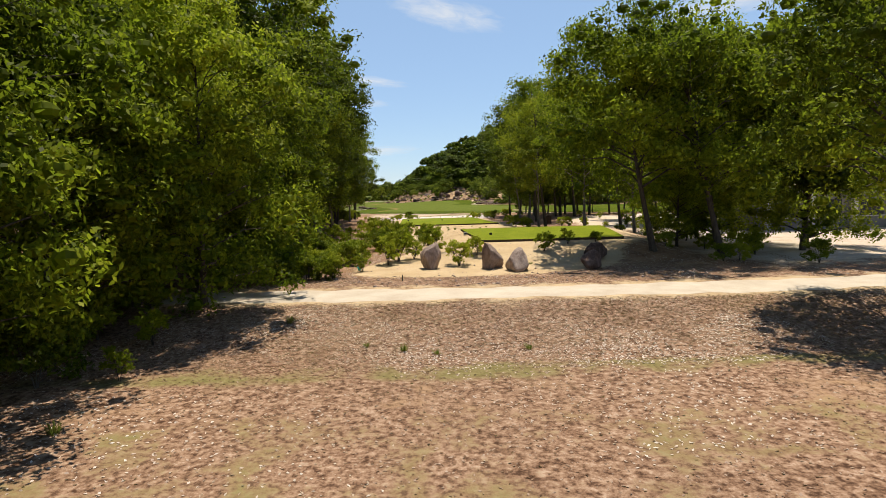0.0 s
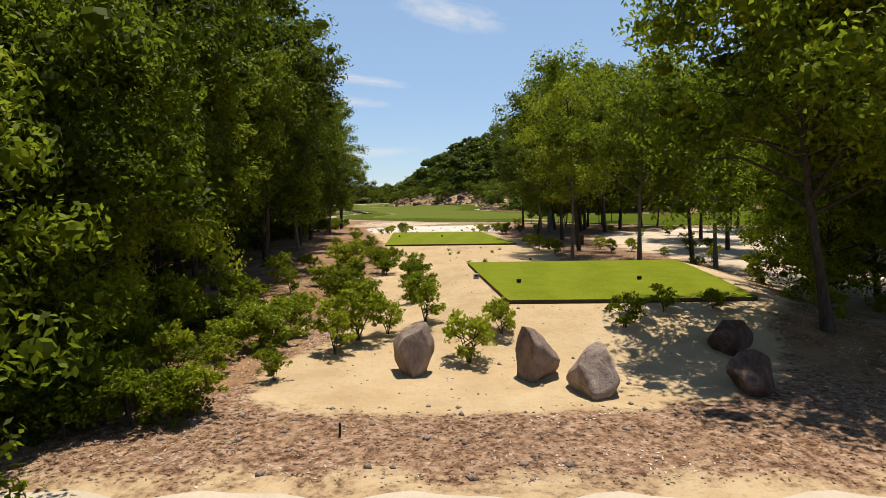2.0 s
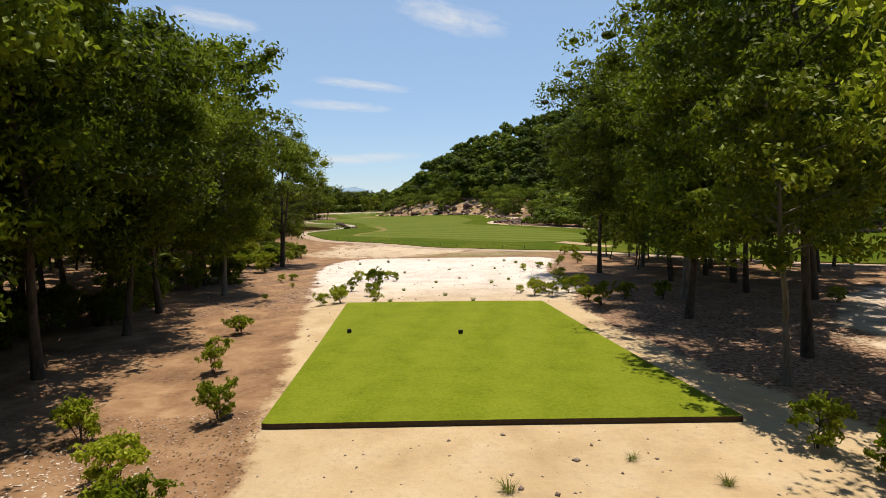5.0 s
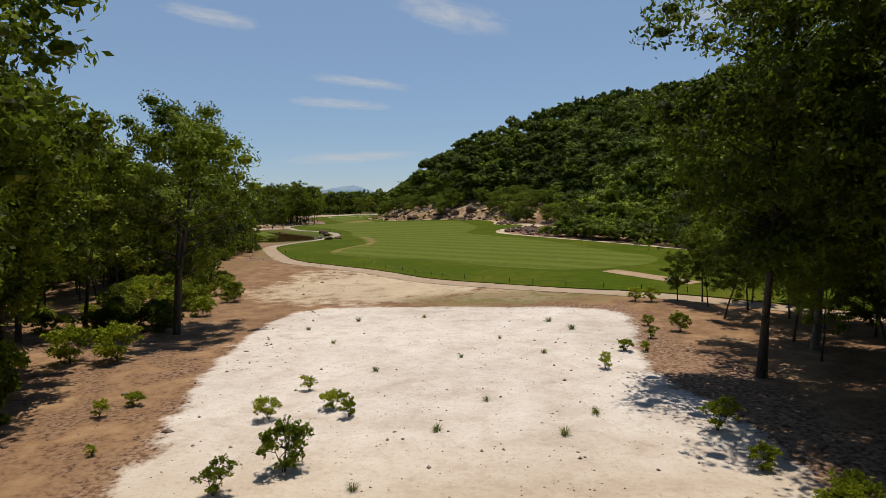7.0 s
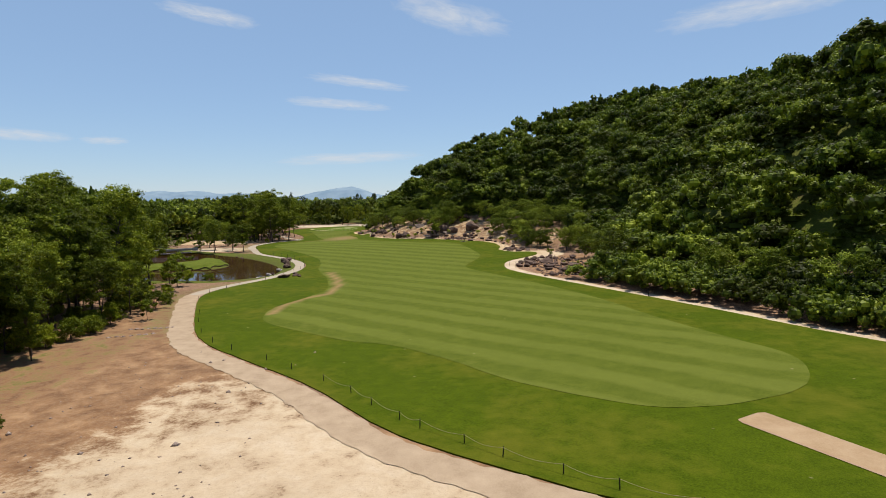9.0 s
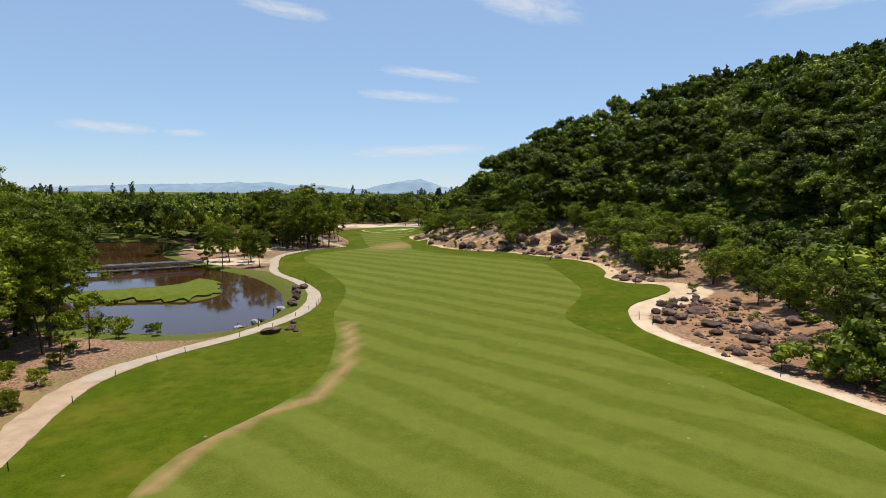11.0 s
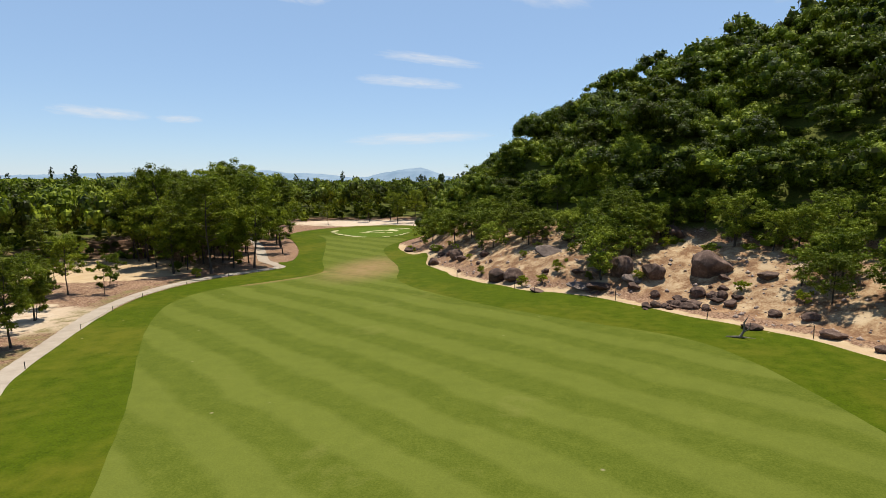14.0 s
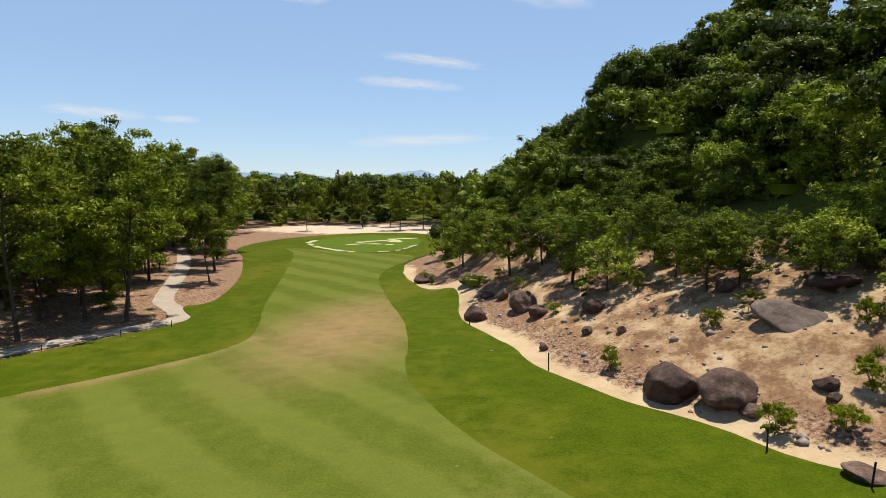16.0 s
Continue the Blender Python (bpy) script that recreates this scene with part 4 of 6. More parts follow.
# the trees deep in the woods are one mass with the far woods
back_spots = [(x, y, 3.2 * s + 0.6, 8.5 * s) for x, y, s in spots if x < -58 and (y < 245 or x < -84)]
back_spots += [(x, y, 3.2 * s + 0.6, 8.5 * s) for x, y, s in spread_spots([(-92, 318), (-114, 326), (-120, 352), (-110, 348), (-86, 340)], 5.0, 55, 0.7, 1.2)]
spots = [p for p in spots if p[0] >= -58 or (p[1] >= 245 and p[0] >= -84)]
spots += spread_spots([(-37, 200), (-37.5, 191), (-36, 180), (-33.5, 169), (-31, 158), (-40, 152), (-46, 180), (-46, 200)], 4.6, 61, 0.34, 0.7)
spots += [(20, 126, 0.5), (22, 121, 0.5), (25.5, 127, 0.55), (18.8, 121.5, 0.4), (28, 131.5, 0.55), (23.5, 132.5, 0.5), (31, 134, 0.6), (34.5, 138, 0.6), (29, 124, 0.6), (33, 128, 0.6)]
spots += [(18.8, 140.4, 0.36), (20.0, 137.4, 0.38), (20.5, 139.6, 0.46), (22.4, 136.0, 0.5), (24, 138.6, 0.5), (26.5, 134.5, 0.55), (28.4, 139, 0.5), (19.2, 133, 0.44)]
spots += [(-53.6, 282.2, 0.66), (-61.2, 281.4, 0.67), (-66.7, 285.4, 0.65), (-64.7, 291.4, 0.63), (-60.0, 291.8, 0.6), (-66.8, 304.6, 0.58), (-75.4, 311.6, 0.62), (-58.6, 287.6, 0.5), (-73, 252, 0.8), (-77, 259, 0.8), (-70, 246, 0.75), (-66, 240, 0.8), (-73.8, 238.5, 1.4), (-70, 236, 1.3), (-78, 241, 1.35), (-82.8, 244.4, 1.4), (-66, 233, 1.25), (-60, 230, 1.15), (-76, 235, 1.3), (-54, 228.5, 1.0), (-49, 420, 0.85), (-44, 423, 0.8), (-60, 428, 0.7), (-38, 420, 0.75), (-32, 414, 0.8), (-70, 416, 0.5), (-54, 432, 0.9), (-29, 402, 0.8), (-27, 390, 0.7)]
scatter_trees(grove_kinds, spots, "trees round the fairway", 7)
slope_spots = [(-16.5, 336, 0.9), (-20, 345, 0.9), (-25, 352, 0.95), (-29, 362, 1.0), (-12, 330, 0.85), (-8.5, 326, 0.8), (-3, 322, 0.85), (1.5, 317.5, 1.05), (7, 315, 0.9), (12, 309, 1.0),
               (17, 305, 1.1), (16.5, 297, 0.95), (20, 291, 1.1), (22, 284, 1.0), (26, 279, 1.1), (20.5, 275, 0.8), (24, 272, 0.9), (28, 262, 0.9), (31, 256, 0.9), (33, 247, 1.0), (-13.5, 342, 1.0),
               (-6, 333, 1.1), (4, 325, 1.15), (11, 320, 1.1), (19, 313, 1.1), (24, 300, 1.1), (-24, 362, 1.1), (-19, 355, 1.1), (-31, 372, 1.0), (-26, 380, 1.0), (30, 240, 1.0), (29.5, 228, 1.1),
               (33, 215, 1.2), (36, 204, 1.2), (38, 196, 1.2), (41, 186, 1.2), (45, 178, 1.2), (50, 171, 1.2), (-9, 338, 1.0), (-0.5, 329, 1.0)]
slope_spots += [(29, 268, 1.0), (31, 274, 1.0), (30, 281, 1.1), (28, 287, 1.0), (32, 262, 1.0), (27.5, 259, 0.9), (33, 269, 1.1), (34, 278, 1.1), (30, 252, 1.0), (28.5, 245, 0.9), (30, 238, 0.9)]
slope_spots += [(-28.0, 350.1, 1.17), (-22.7, 339.7, 1.18), (-19.8, 339.1, 1.07), (-17.8, 331.8, 0.95), (-15.7, 327.5, 0.88), (-13.3, 324.3, 0.82), (-10.6, 322.4, 0.98), (-8.8, 322.1, 0.71), (-14.2, 330.0, 0.84), (-3.3, 319.6, 0.48), (-3.2, 315.4, 0.65), (-2.8, 311.0, 1.12),
                (-0.9, 314.3, 0.95), (-1.0, 309.5, 1.02), (1.3, 311.2, 0.87), (3.9, 314.3, 0.98), (-1.5, 316.1, 0.66), (1.2, 315.0, 1.06), (-11.4, 326.3, 0.71), (-4.8, 322.7, 0.39), (-25.3, 348.6, 0.93), (-16.6, 335.7, 0.84), (-6.1, 324.5, 0.47), (-3.5, 322.9, 0.45), (-33.2, 393.3, 1.05),
                (-18.2, 337.4, 0.92), (-2.7, 307.3, 0.99), (-5.6, 319.4, 0.94), (-0.1, 312.5, 1.18), (6.0, 312.7, 1.17), (14.8, 293.3, 0.89), (14.1, 297.5, 0.62), (18.2, 286.0, 0.98), (20.0, 278.4, 1.17), (20.8, 272.8, 0.81), (20.5, 268.5, 0.76), (23.2, 267.7, 0.91), (24.8, 264.0, 0.78), (19.8, 285.3, 0.86), (22.8, 270.7, 0.7), (24.8, 267.1, 0.74), (21.2, 276.4, 0.76), (19.9, 282.3, 0.93)]
extra = np.random.default_rng(41)
for k in range(22):
    u = extra.uniform(0, 1)
    ex, ey = np.interp(u, [0, 0.4, 0.7, 1], [-28, -12, 6, 26]), np.interp(u, [0, 0.4, 0.7, 1], [366, 338, 321, 282])
    slope_spots.append((float(ex + extra.normal(0, 3.5)), float(ey + extra.normal(0, 3.5)), float(extra.uniform(0.7, 1.2))))
scatter_trees(slope_kinds, [p for k, p in enumerate(slope_spots) if k % 8], "trees on the rocky slope", 8)
sap_spots = [(-33.9, 192.7, 0.85), (-38, 199, 1.0), (-67, 284.8, 1.1), (-60, 292, 1.2), (-64, 297, 1.3), (-63, 306, 1.2), (-70, 300, 1.5), (-66, 311, 1.4),
             (-72, 309, 1.4), (-41.5, 214, 1.5), (-62, 340, 0.8), (-17.5, 327.5, 0.55), (-14.2, 325.8, 0.55), (-22, 334.8, 0.5), (-9.5, 318.6, 0.5), (-42.5, 219, 1.7)]
scatter_trees(sapling_kinds, sap_spots, "young trees by the path", 9)

# ---- hill forest and far woods ----


def crown_template(seed, n, leaf, lobes, flat=0.75, inner=0.66):
    """Leaves of one broad crown of unit radius, as an (n, 4, 3) array."""
    r = np.random.default_rng(seed)
    quads = []
    for k in range(lobes):
        a = k * 2.4 + r.uniform(-0.5, 0.5)
        q = math.sqrt((k + 0.3) / lobes) * 0.90
        c = np.array([math.cos(a) * q, math.sin(a) * q, flat * (math.sqrt(1 - q * q) * r.uniform(0.85, 1.12) - 0.32)])
        s = r.uniform(0.17, 0.36)
        c = c * r.uniform(0.86, 1.16)
        p, d = clump_points(r, n // lobes, c, (s, s, s * 0.85), 0.55)
        v, _ = leaf_quads(r, p, d, leaf, leaf * 0.6, 0.25, 0.42, 0.10)
        quads.append(v.reshape(-1, 4, 3))
        quads.append(core_quads(r, c, (s * inner, s * inner, s * 0.8 * inner), CORE if n > 600 else CORE_LOW).reshape(-1, 4, 3))
    if n < 600:
        quads.append(core_quads(r, (0, 0, -0.05), (0.60, 0.60, flat * 0.42), CORE_LOW).reshape(-1, 4, 3))
    return np.vstack(quads)


def forest(name, label, spots, templates, mat, tall_of, seed):
    """One mass of many crowns. Spots: x, y, radius, lift."""
    r = np.random.default_rng(seed)
    out = []
    zs = ground_height(np.array([s[0] for s in spots]), np.array([s[1] for s in spots]))
    for (x, y, rad, lift), z in zip(spots, zs):
        t = templates[r.integers(len(templates))]
        a = r.uniform(0, 2 * math.pi)
        c, s = math.cos(a), math.sin(a)
        m = np.array([[c, -s, 0], [s, c, 0], [0, 0, tall_of * r.uniform(0.8, 1.25)]]) * rad
        out.append(t @ m.T + (x, y, z + lift))
    q = np.vstack(out)
    me = mesh_from(name, q.reshape(-1, 3), np.arange(len(q) * 4).reshape(-1, 4), mat)
    return tagged(new(name, me), label, "forest", "", "stuff")


def jitter_field(x0, x1, y0, y1, gap, seed):
    r = np.random.default_rng(seed)
    X, Y = np.meshgrid(np.arange(x0, x1, gap), np.arange(y0, y1, gap))
    return X.ravel() + r.uniform(-0.45, 0.45, X.size) * gap, Y.ravel() + r.uniform(-0.45, 0.45, X.size) * gap, r


fine_crowns = [crown_template(90 + i, 2400, 0.088, 24, 1.0) for i in range(6)]
broad = [crown_template(95 + i, 720, 0.135, 18, 0.95) for i in range(5)]
coarse = [crown_template(100 + i, 150, 0.27, 8, 0.85) for i in range(4)]
loose = [crown_template(105 + i, 60, 0.40, 4, 0.7) for i in range(3)]
hx, hy, hr = jitter_field(-40, 150, 118, 460, 4.9, 12)
hd, hs = line_distance(hx, hy, FOOT)
stony = outline_sdf(hx, hy, ROCKY)
ok = (hs > 0) & (hd > 4.5) & (hd < 135) & (stony < -1.0)
close = (hd < 36) & (hy > 262) & (hy < 388)
verge = outline_sdf(hx, hy, ROUGH)
skirt = (verge < -2.9) & (verge > -13) & (hy > 168) & (hy < 219) & (hx > 12)
skirt_spots = [(x, y, hr.uniform(2.2, 3.4), hr.uniform(0.2, 1.6)) for x, y, k in zip(hx, hy, skirt) if k]
skirt_spots += [(x + 2.4, y - 2.2, hr.uniform(1.6, 2.4), hr.uniform(0.0, 0.5)) for x, y, k in zip(hx, hy, skirt & (verge < -5.5)) if k]
rim = ROUGH[(ROUGH[:, 1] > 158) & (ROUGH[:, 1] < 217) & (ROUGH[:, 0] > 14)]
for k in range(2):
    skirt_spots += [(float(x + 3.6 + 2.4 * k + hr.uniform(-0.4, 0.8)), float(y + 1.7 + 1.3 * k + hr.uniform(-0.8, 0.8)), hr.uniform(1.7, 2.8), hr.uniform(0.4, 1.4) + 0.8 * k) for x, y in rim]
skirt_spots += [(62, 213, 4.6, 5.5), (66, 219, 5.0, 8.0), (71, 226, 5.0, 9.0), (68, 223, 4.2, 11.5), (74, 231, 4.8, 7.0)]
front_spots = [(x, y, hr.uniform(1.9, 4.4), hr.uniform(1.0, 7.6) * (0.6 if y > 338 else 1.0) if d > 12 else hr.uniform(0.8, 3.0)) for x, y, d, k, c in zip(hx, hy, hd, ok, close) if k and c]
near_spots = [(x, y, hr.uniform(2.2, 4.8), hr.uniform(1.2, 7.2) if d > 12 else hr.uniform(0.8, 3.0)) for x, y, d, k, c in zip(hx, hy, hd, ok, close) if k and d < 66 and not c]
far_spots = [(x, y, hr.uniform(3.0, 5.2), hr.uniform(2.5, 6.0)) for x, y, d, k in zip(hx, hy, hd, ok) if k and d >= 66]
forest("hill_forest_front", "dense jungle trees on the hillside above the slope", front_spots, fine_crowns, M_LEAF_B, 1.05, 11)
forest("hill_forest", "dense dark green jungle covering the steep hill", near_spots + skirt_spots, broad, M_LEAF_B, 1.0, 13)
forest("hill_forest_upper", "dense green jungle crowns along the hill ridge", far_spots, coarse, M_LEAF_B, 1.0, 14)
fill = [(x, y, hr.uniform(2.0, 3.0), hr.uniform(0.2, 1.2)) for x, y, d, k in zip(hx + 2.2, hy + 2.2, hd, ok) if k and d < 110]
fill += [(x, y, hr.uniform(1.8, 3.0), hr.uniform(0.0, 0.9)) for x, y, d, k in zip(hx - 1.4, hy + 0.6, hd, ok) if k and d < 80]
fill += [(x, y, hr.uniform(1.6, 2.6), hr.uniform(0.0, 0.6)) for x, y, d, k in zip(hx + 0.8, hy - 1.8, hd, ok) if k and d < 60]
leafy = [crown_template(108 + i, 420, 0.17, 10, 0.7, 0.25) for i in range(3)]
near_fill = [f for f in fill if 255 < f[1] < 392 and f[0] < 62]
forest("hill_undergrowth_front", "leafy undergrowth in the hollows above the slope", near_fill, leafy, M_LEAF_B, 0.7, 9)
forest("hill_undergrowth", "dark green undergrowth between the jungle trees", [f for f in fill if f not in near_fill], loose, M_LEAF_B, 0.6, 10)
sx, sy, sr = jitter_field(-34, 60, 165, 400, 2.6, 15)
sd, ss = line_distance(sx, sy, FOOT)
stony = outline_sdf(sx, sy, ROCKY)
low_spots = [(x, y, sr.uniform(0.9, 1.7), sr.uniform(0.1, 0.5)) for x, y, d, s, q in zip(sx, sy, sd, ss, stony) if s > 0 and 2.0 < d < 11 and q < -0.5]
low_spots += [(x, y, sr.uniform(0.8, 1.7), 0.05) for x, y, d, s, q in zip(sx, sy, sd, ss, stony) if s > 0 and q > -0.5 and d > (10 if x > 6 else 15) and sr.random() < 0.95]
forest("slope_scrub", "green scrub and creepers at the foot of the jungle", low_spots, coarse, M_LEAF_D, 0.65, 16)
wx, wy2, wr = jitter_field(-330, 190, 60, 760, 8.8, 17)
far_ok = ((wx < -84) & (wy2 > 60) & (outline_sdf(wx, wy2, POND) < -4) & (outline_sdf(wx, wy2, np.array(GROVE)) < 0)) | ((wy2 > 436) & (line_distance(wx, wy2, FOOT)[1] < 0))
far_ok |= (wx > -70) & (wx < 45) & (wy2 > 440) & (wy2 < 700)
far_ok |= (wx < -32) & (wx > -84) & (wy2 < 128)
wood_spots = [(x, y, wr.uniform(4.2, 6.2), wr.uniform(4.4, 8.6)) for x, y, k in zip(wx, wy2, far_ok) if k]
near_wood = [w for w in wood_spots if w[0] > -150 and w[1] < 540]
forest("far_woods", "wide belt of green woods beyond the course", near_wood + back_spots, broad, M_LEAF_B, 1.15, 18)
forest("farther_woods", "distant green woods towards the horizon", [w for w in wood_spots if w not in near_wood], loose, M_LEAF_A, 1.15, 18)
under = [(x, y, wr.uniform(2.6, 3.8), wr.uniform(0.2, 1.0)) for x, y, k in zip(wx + 3, wy2 + 4, far_ok) if k and wr.random() < 0.5]
forest("far_undergrowth", "dark green undergrowth of the far woods", under, loose, M_LEAF_B, 0.8, 19)
needle = [crown_template(110 + i, 260, 0.30, 14, 2.6, 0.3) for i in range(2)]
pine_spots = []
for k in range(26):
    px, py = wr.uniform(-420, 40), wr.uniform(520, 740)
    for q in range(int(wr.integers(1, 7))):
        pine_spots.append((px + wr.normal(0, 7), py + wr.normal(0, 7), wr.uniform(1.4, 2.4), wr.uniform(9, 14)))
forest("far_casuarinas", "dark feathery casuarina tops along the horizon", pine_spots, needle, M_LEAF_E, 1.6, 20)

# ---- shrubs and tufts ----


def grow_shrub(seed, label, leaves=420, leaf=0.17, mat=None, height=1.0, spread=0.42):
    return grow_tree("shrub", label, "shrub", seed, height, 0.22, spread, leaves, leaf, mat or M_LEAF_C, M_BARK, 0.014, 20, "oval", 4, 0)


shrub_kinds = [grow_shrub(120 + i, "small green broad-leaved shrub on sandy ground", 1500 + 150 * i, 0.092 + 0.016 * (i % 2), None, 1.0 + 0.12 * (i % 3), 0.36 + 0.05 * (i % 2)) for i in range(5)]
shrub_spots = [
    (2.4, 39.0, 1.9), (3.7, 41.0, 1.25), (0.8, 43.3, 1.9), (-0.4, 55.2, 1.5), (-2.8, 61.6, 1.8), (-0.7, 42.9, 1.6), (-1.8, 42.0, 2.2), (-2.3, 40.1, 1.7), (-3.0, 50.8, 1.4),
    (-6.7, 65.3, 1.7), (-6.0, 75.2, 1.5), (-3.3, 65.0, 1.4), (-9.7, 58.2, 1.8), (-4.9, 45.5, 1.5), (-5.2, 42.2, 1.5), (-6.7, 41.2, 1.3), (8.3, 41.3, 1.25), (10.2, 42.5, 1.0),
    (12.2, 42.8, 0.9), (16.6, 73.2, 1.3), (20.3, 70.3, 0.9), (20.4, 54.7, 1.8), (11.4, 73.0, 1.1), (-4.3, 51.0, 1.4), (-2.5, 66.4, 1.4), (-4.8, 68.5, 1.65), (-3.9, 69.6, 1.2),
    (-5.6, 75.0, 1.2), (-7.3, 77.7, 1.4), (-6.4, 81.5, 1.2), (-5.6, 63.2, 2.4), (-7.1, 70.5, 1.4), (-0.5, 61.2, 1.0), (-2.6, 60.4, 1.3), (-6.2, 60.6, 0.8), (-10.3, 67.7, 0.8),
    (9.9, 79.2, 1.3), (10.7, 77.5, 1.4), (11.4, 75.8, 1.5), (11.8, 73.8, 0.95), (16.5, 76.9, 1.4), (18.9, 74.6, 1.2), (24.7, 90.2, 1.0), (29.6, 94.5, 1.5), (-4.1, 100.9, 0.8),
    (-4.9, 105.2, 1.15), (-5.2, 109.2, 1.45), (-6.8, 107.7, 0.95), (-6.4, 101.3, 1.15), (-7.0, 104.4, 0.9), (-7.4, 100.5, 0.95), (-7.0, 113.6, 0.9), (-6.3, 117.2, 0.65), (-4.8, 114.8, 0.9),
    (-4.0, 113.9, 0.75), (5.5, 105.6, 0.7), (6.3, 104.1, 1.15), (7.4, 103.8, 0.95), (7.0, 105.5, 0.9), (8.8, 105.4, 1.1), (9.9, 105.8, 1.5), (9.2, 109.0, 0.8), (9.3, 112.2, 1.1),
    (9.3, 101.5, 1.1), (9.7, 99.9, 1.4), (11.8, 102.2, 1.35), (14.3, 102.3, 1.2), (-13.9, 114.3, 0.7), (-13.2, 115.6, 0.7), (-11.9, 110.5, 0.4), (-12.0, 104.0, 0.45), (-19.6, 116.8, 2.3),
    (7.5, 120.3, 0.75), (9.7, 124.2, 0.8), (10.7, 124.0, 0.6), (13.2, 131, 0.9), (14.6, 129, 1.2), (12.0, 127, 0.7), (-8.2, 48.5, 1.7), (-7.4, 53.5, 1.5), (-8.8, 44.0, 1.8),
    (-7.5, 38.4, 1.5), (-5.6, 37.6, 1.1), (-9.4, 50.0, 2.0), (-10.8, 47.2, 2.1), (-9.6, 35.6, 1.6), (-11.2, 30.8, 1.7), (-3.6, 37.2, 0.9), (-6.2, 56.4, 1.5), (-8.4, 62.6, 1.3),
    (-8.9, 73.0, 1.3), (-9.6, 80.0, 1.2), (-8.6, 86.5, 1.2), (-9.8, 93.0, 1.1), (27, 82, 1.3), (24, 100, 1.2), (33, 80, 1.2), (22.5, 66, 1.2), (26, 60, 1.4), (30, 70, 1.0),
    (-0.3, 51.5, 1.3), (0.1, 48.8, 1.15), (-0.5, 57.5, 1.4), (-1.0, 60.0, 1.2), (-4.3, 55.0, 1.7), (-4.1, 52.5, 1.8), (-3.9, 49.6, 1.7), (-4.4, 58.0, 1.4),
    (22.6, 52.4, 1.5), (24.6, 54.8, 1.3), (21.2, 51.2, 1.1), (19.4, 61.2, 1.0), (23.4, 72.0, 1.3), (26.8, 76.4, 1.2), (31.5, 64.0, 1.3), (34.5, 72.0, 1.4),
    (-9.5, 22.6, 1.3), (-8.9, 19.2, 1.0), (-11, 25.5, 1.6), (-13.5, 12, 1.8), (15.4, 140.6, 1.4), (16.6, 140.2, 1.2)]
waste_shrubs = [(16.2, 277.6, 1.3), (15.0, 283.6, 1.5), (22.8, 252.6, 1.4), (-19.4, 327.4, 1.0), (-11.6, 309.6, 1.3), (-16.9, 317.2, 1.2), (-9.2, 309.0, 1.2), (-7.4, 310.6, 1.4), (-11.4, 318.4, 1.1), (-3.2, 310.2, 1.3),
                (1.2, 305.6, 1.1), (9.6, 299.8, 1.2), (13.2, 294.5, 1.3), (-23.8, 341.0, 1.0), (-32.4, 350.2, 1.1), (-31.2, 347.8, 0.8), (-29.6, 351.5, 1.1), (18.5, 280.5, 1.2), (-5.4, 315.0, 1.4), (5.0, 311.8, 1.2),
                (-4.0, 307.4, 1.0), (17.8, 287.4, 1.2), (20.0, 268.6, 1.1)]
wet_shrubs = [(-41, 226.4, 1.5), (-44, 225.8, 1.8), (-46, 226.4, 1.6), (-48, 227.0, 1.8), (-43, 223.8, 1.7), (-51, 227.2, 1.7), (-54, 228.2, 2.2), (-39.4, 225.0, 1.2), (-58, 228.0, 2.4)]
scatter_trees(shrub_kinds, shrub_spots + waste_shrubs + wet_shrubs, "green shrubs on the sand", 21)
lush_kinds = [grow_tree("undergrowth_bush", "thick yellow-green bush at the edge of the wood", "shrub", 130 + i, 2.4, 0.06, 1.3, 2400, 0.22, M_LEAF_G if i else M_LEAF_C, M_BARK, 0.03, 16, "oval", 3, 0.3) for i in range(3)]
lr = np.random.default_rng(22)
lush_spots = [(float(lr.uniform(-31, -17.5)), float(lr.uniform(130, 160)), float(lr.uniform(0.45, 0.95))) for i in range(64)]
lush_spots = [(x - max(0, (y - 140) * 0.42), y, s) for x, y, s in lush_spots]
lush_spots += [(float(lr.uniform(-42, -36)), float(lr.uniform(165, 216)), float(lr.uniform(0.5, 1.1))) for i in range(40)]
lush_spots += [(float(lr.uniform(-16, -11)), float(lr.uniform(8, 52)), float(lr.uniform(0.55, 1.1))) for i in range(44)]
lush_spots += [(float(lr.uniform(-25, -17)), float(lr.uniform(54, 126)), float(lr.uniform(0.5, 1.0))) for i in range(44)]
lush_spots += [(float(lr.uniform(17, 25)), float(lr.uniform(33, 46)), float(lr.uniform(0.4, 0.7))) for i in range(7)]
lush_spots += [(float(lr.uniform(-11, -6.2)), float(lr.uniform(31.5, 47)), float(lr.uniform(0.3, 0.6))) for i in range(18)]
lush_spots += [(float(lr.uniform(-11.5, -4.6)), float(lr.uniform(33.6, 44)), float(lr.uniform(0.35, 0.75))) for i in range(26)]
lush_spots += [(x, y, 0.35 + 0.4 * s) for x, y, s in spread_spots(GROVE, 7.0, 53, 0.3, 1.0) + spread_spots(LEFT_WOOD, 8.0, 54, 0.4, 1.4)]
scatter_trees(lush_kinds, [s for s in lush_spots if outline_sdf(np.array([s[0]]), np.array([s[1]]), ROUGH)[0] < -2], "bushes of the undergrowth", 23)


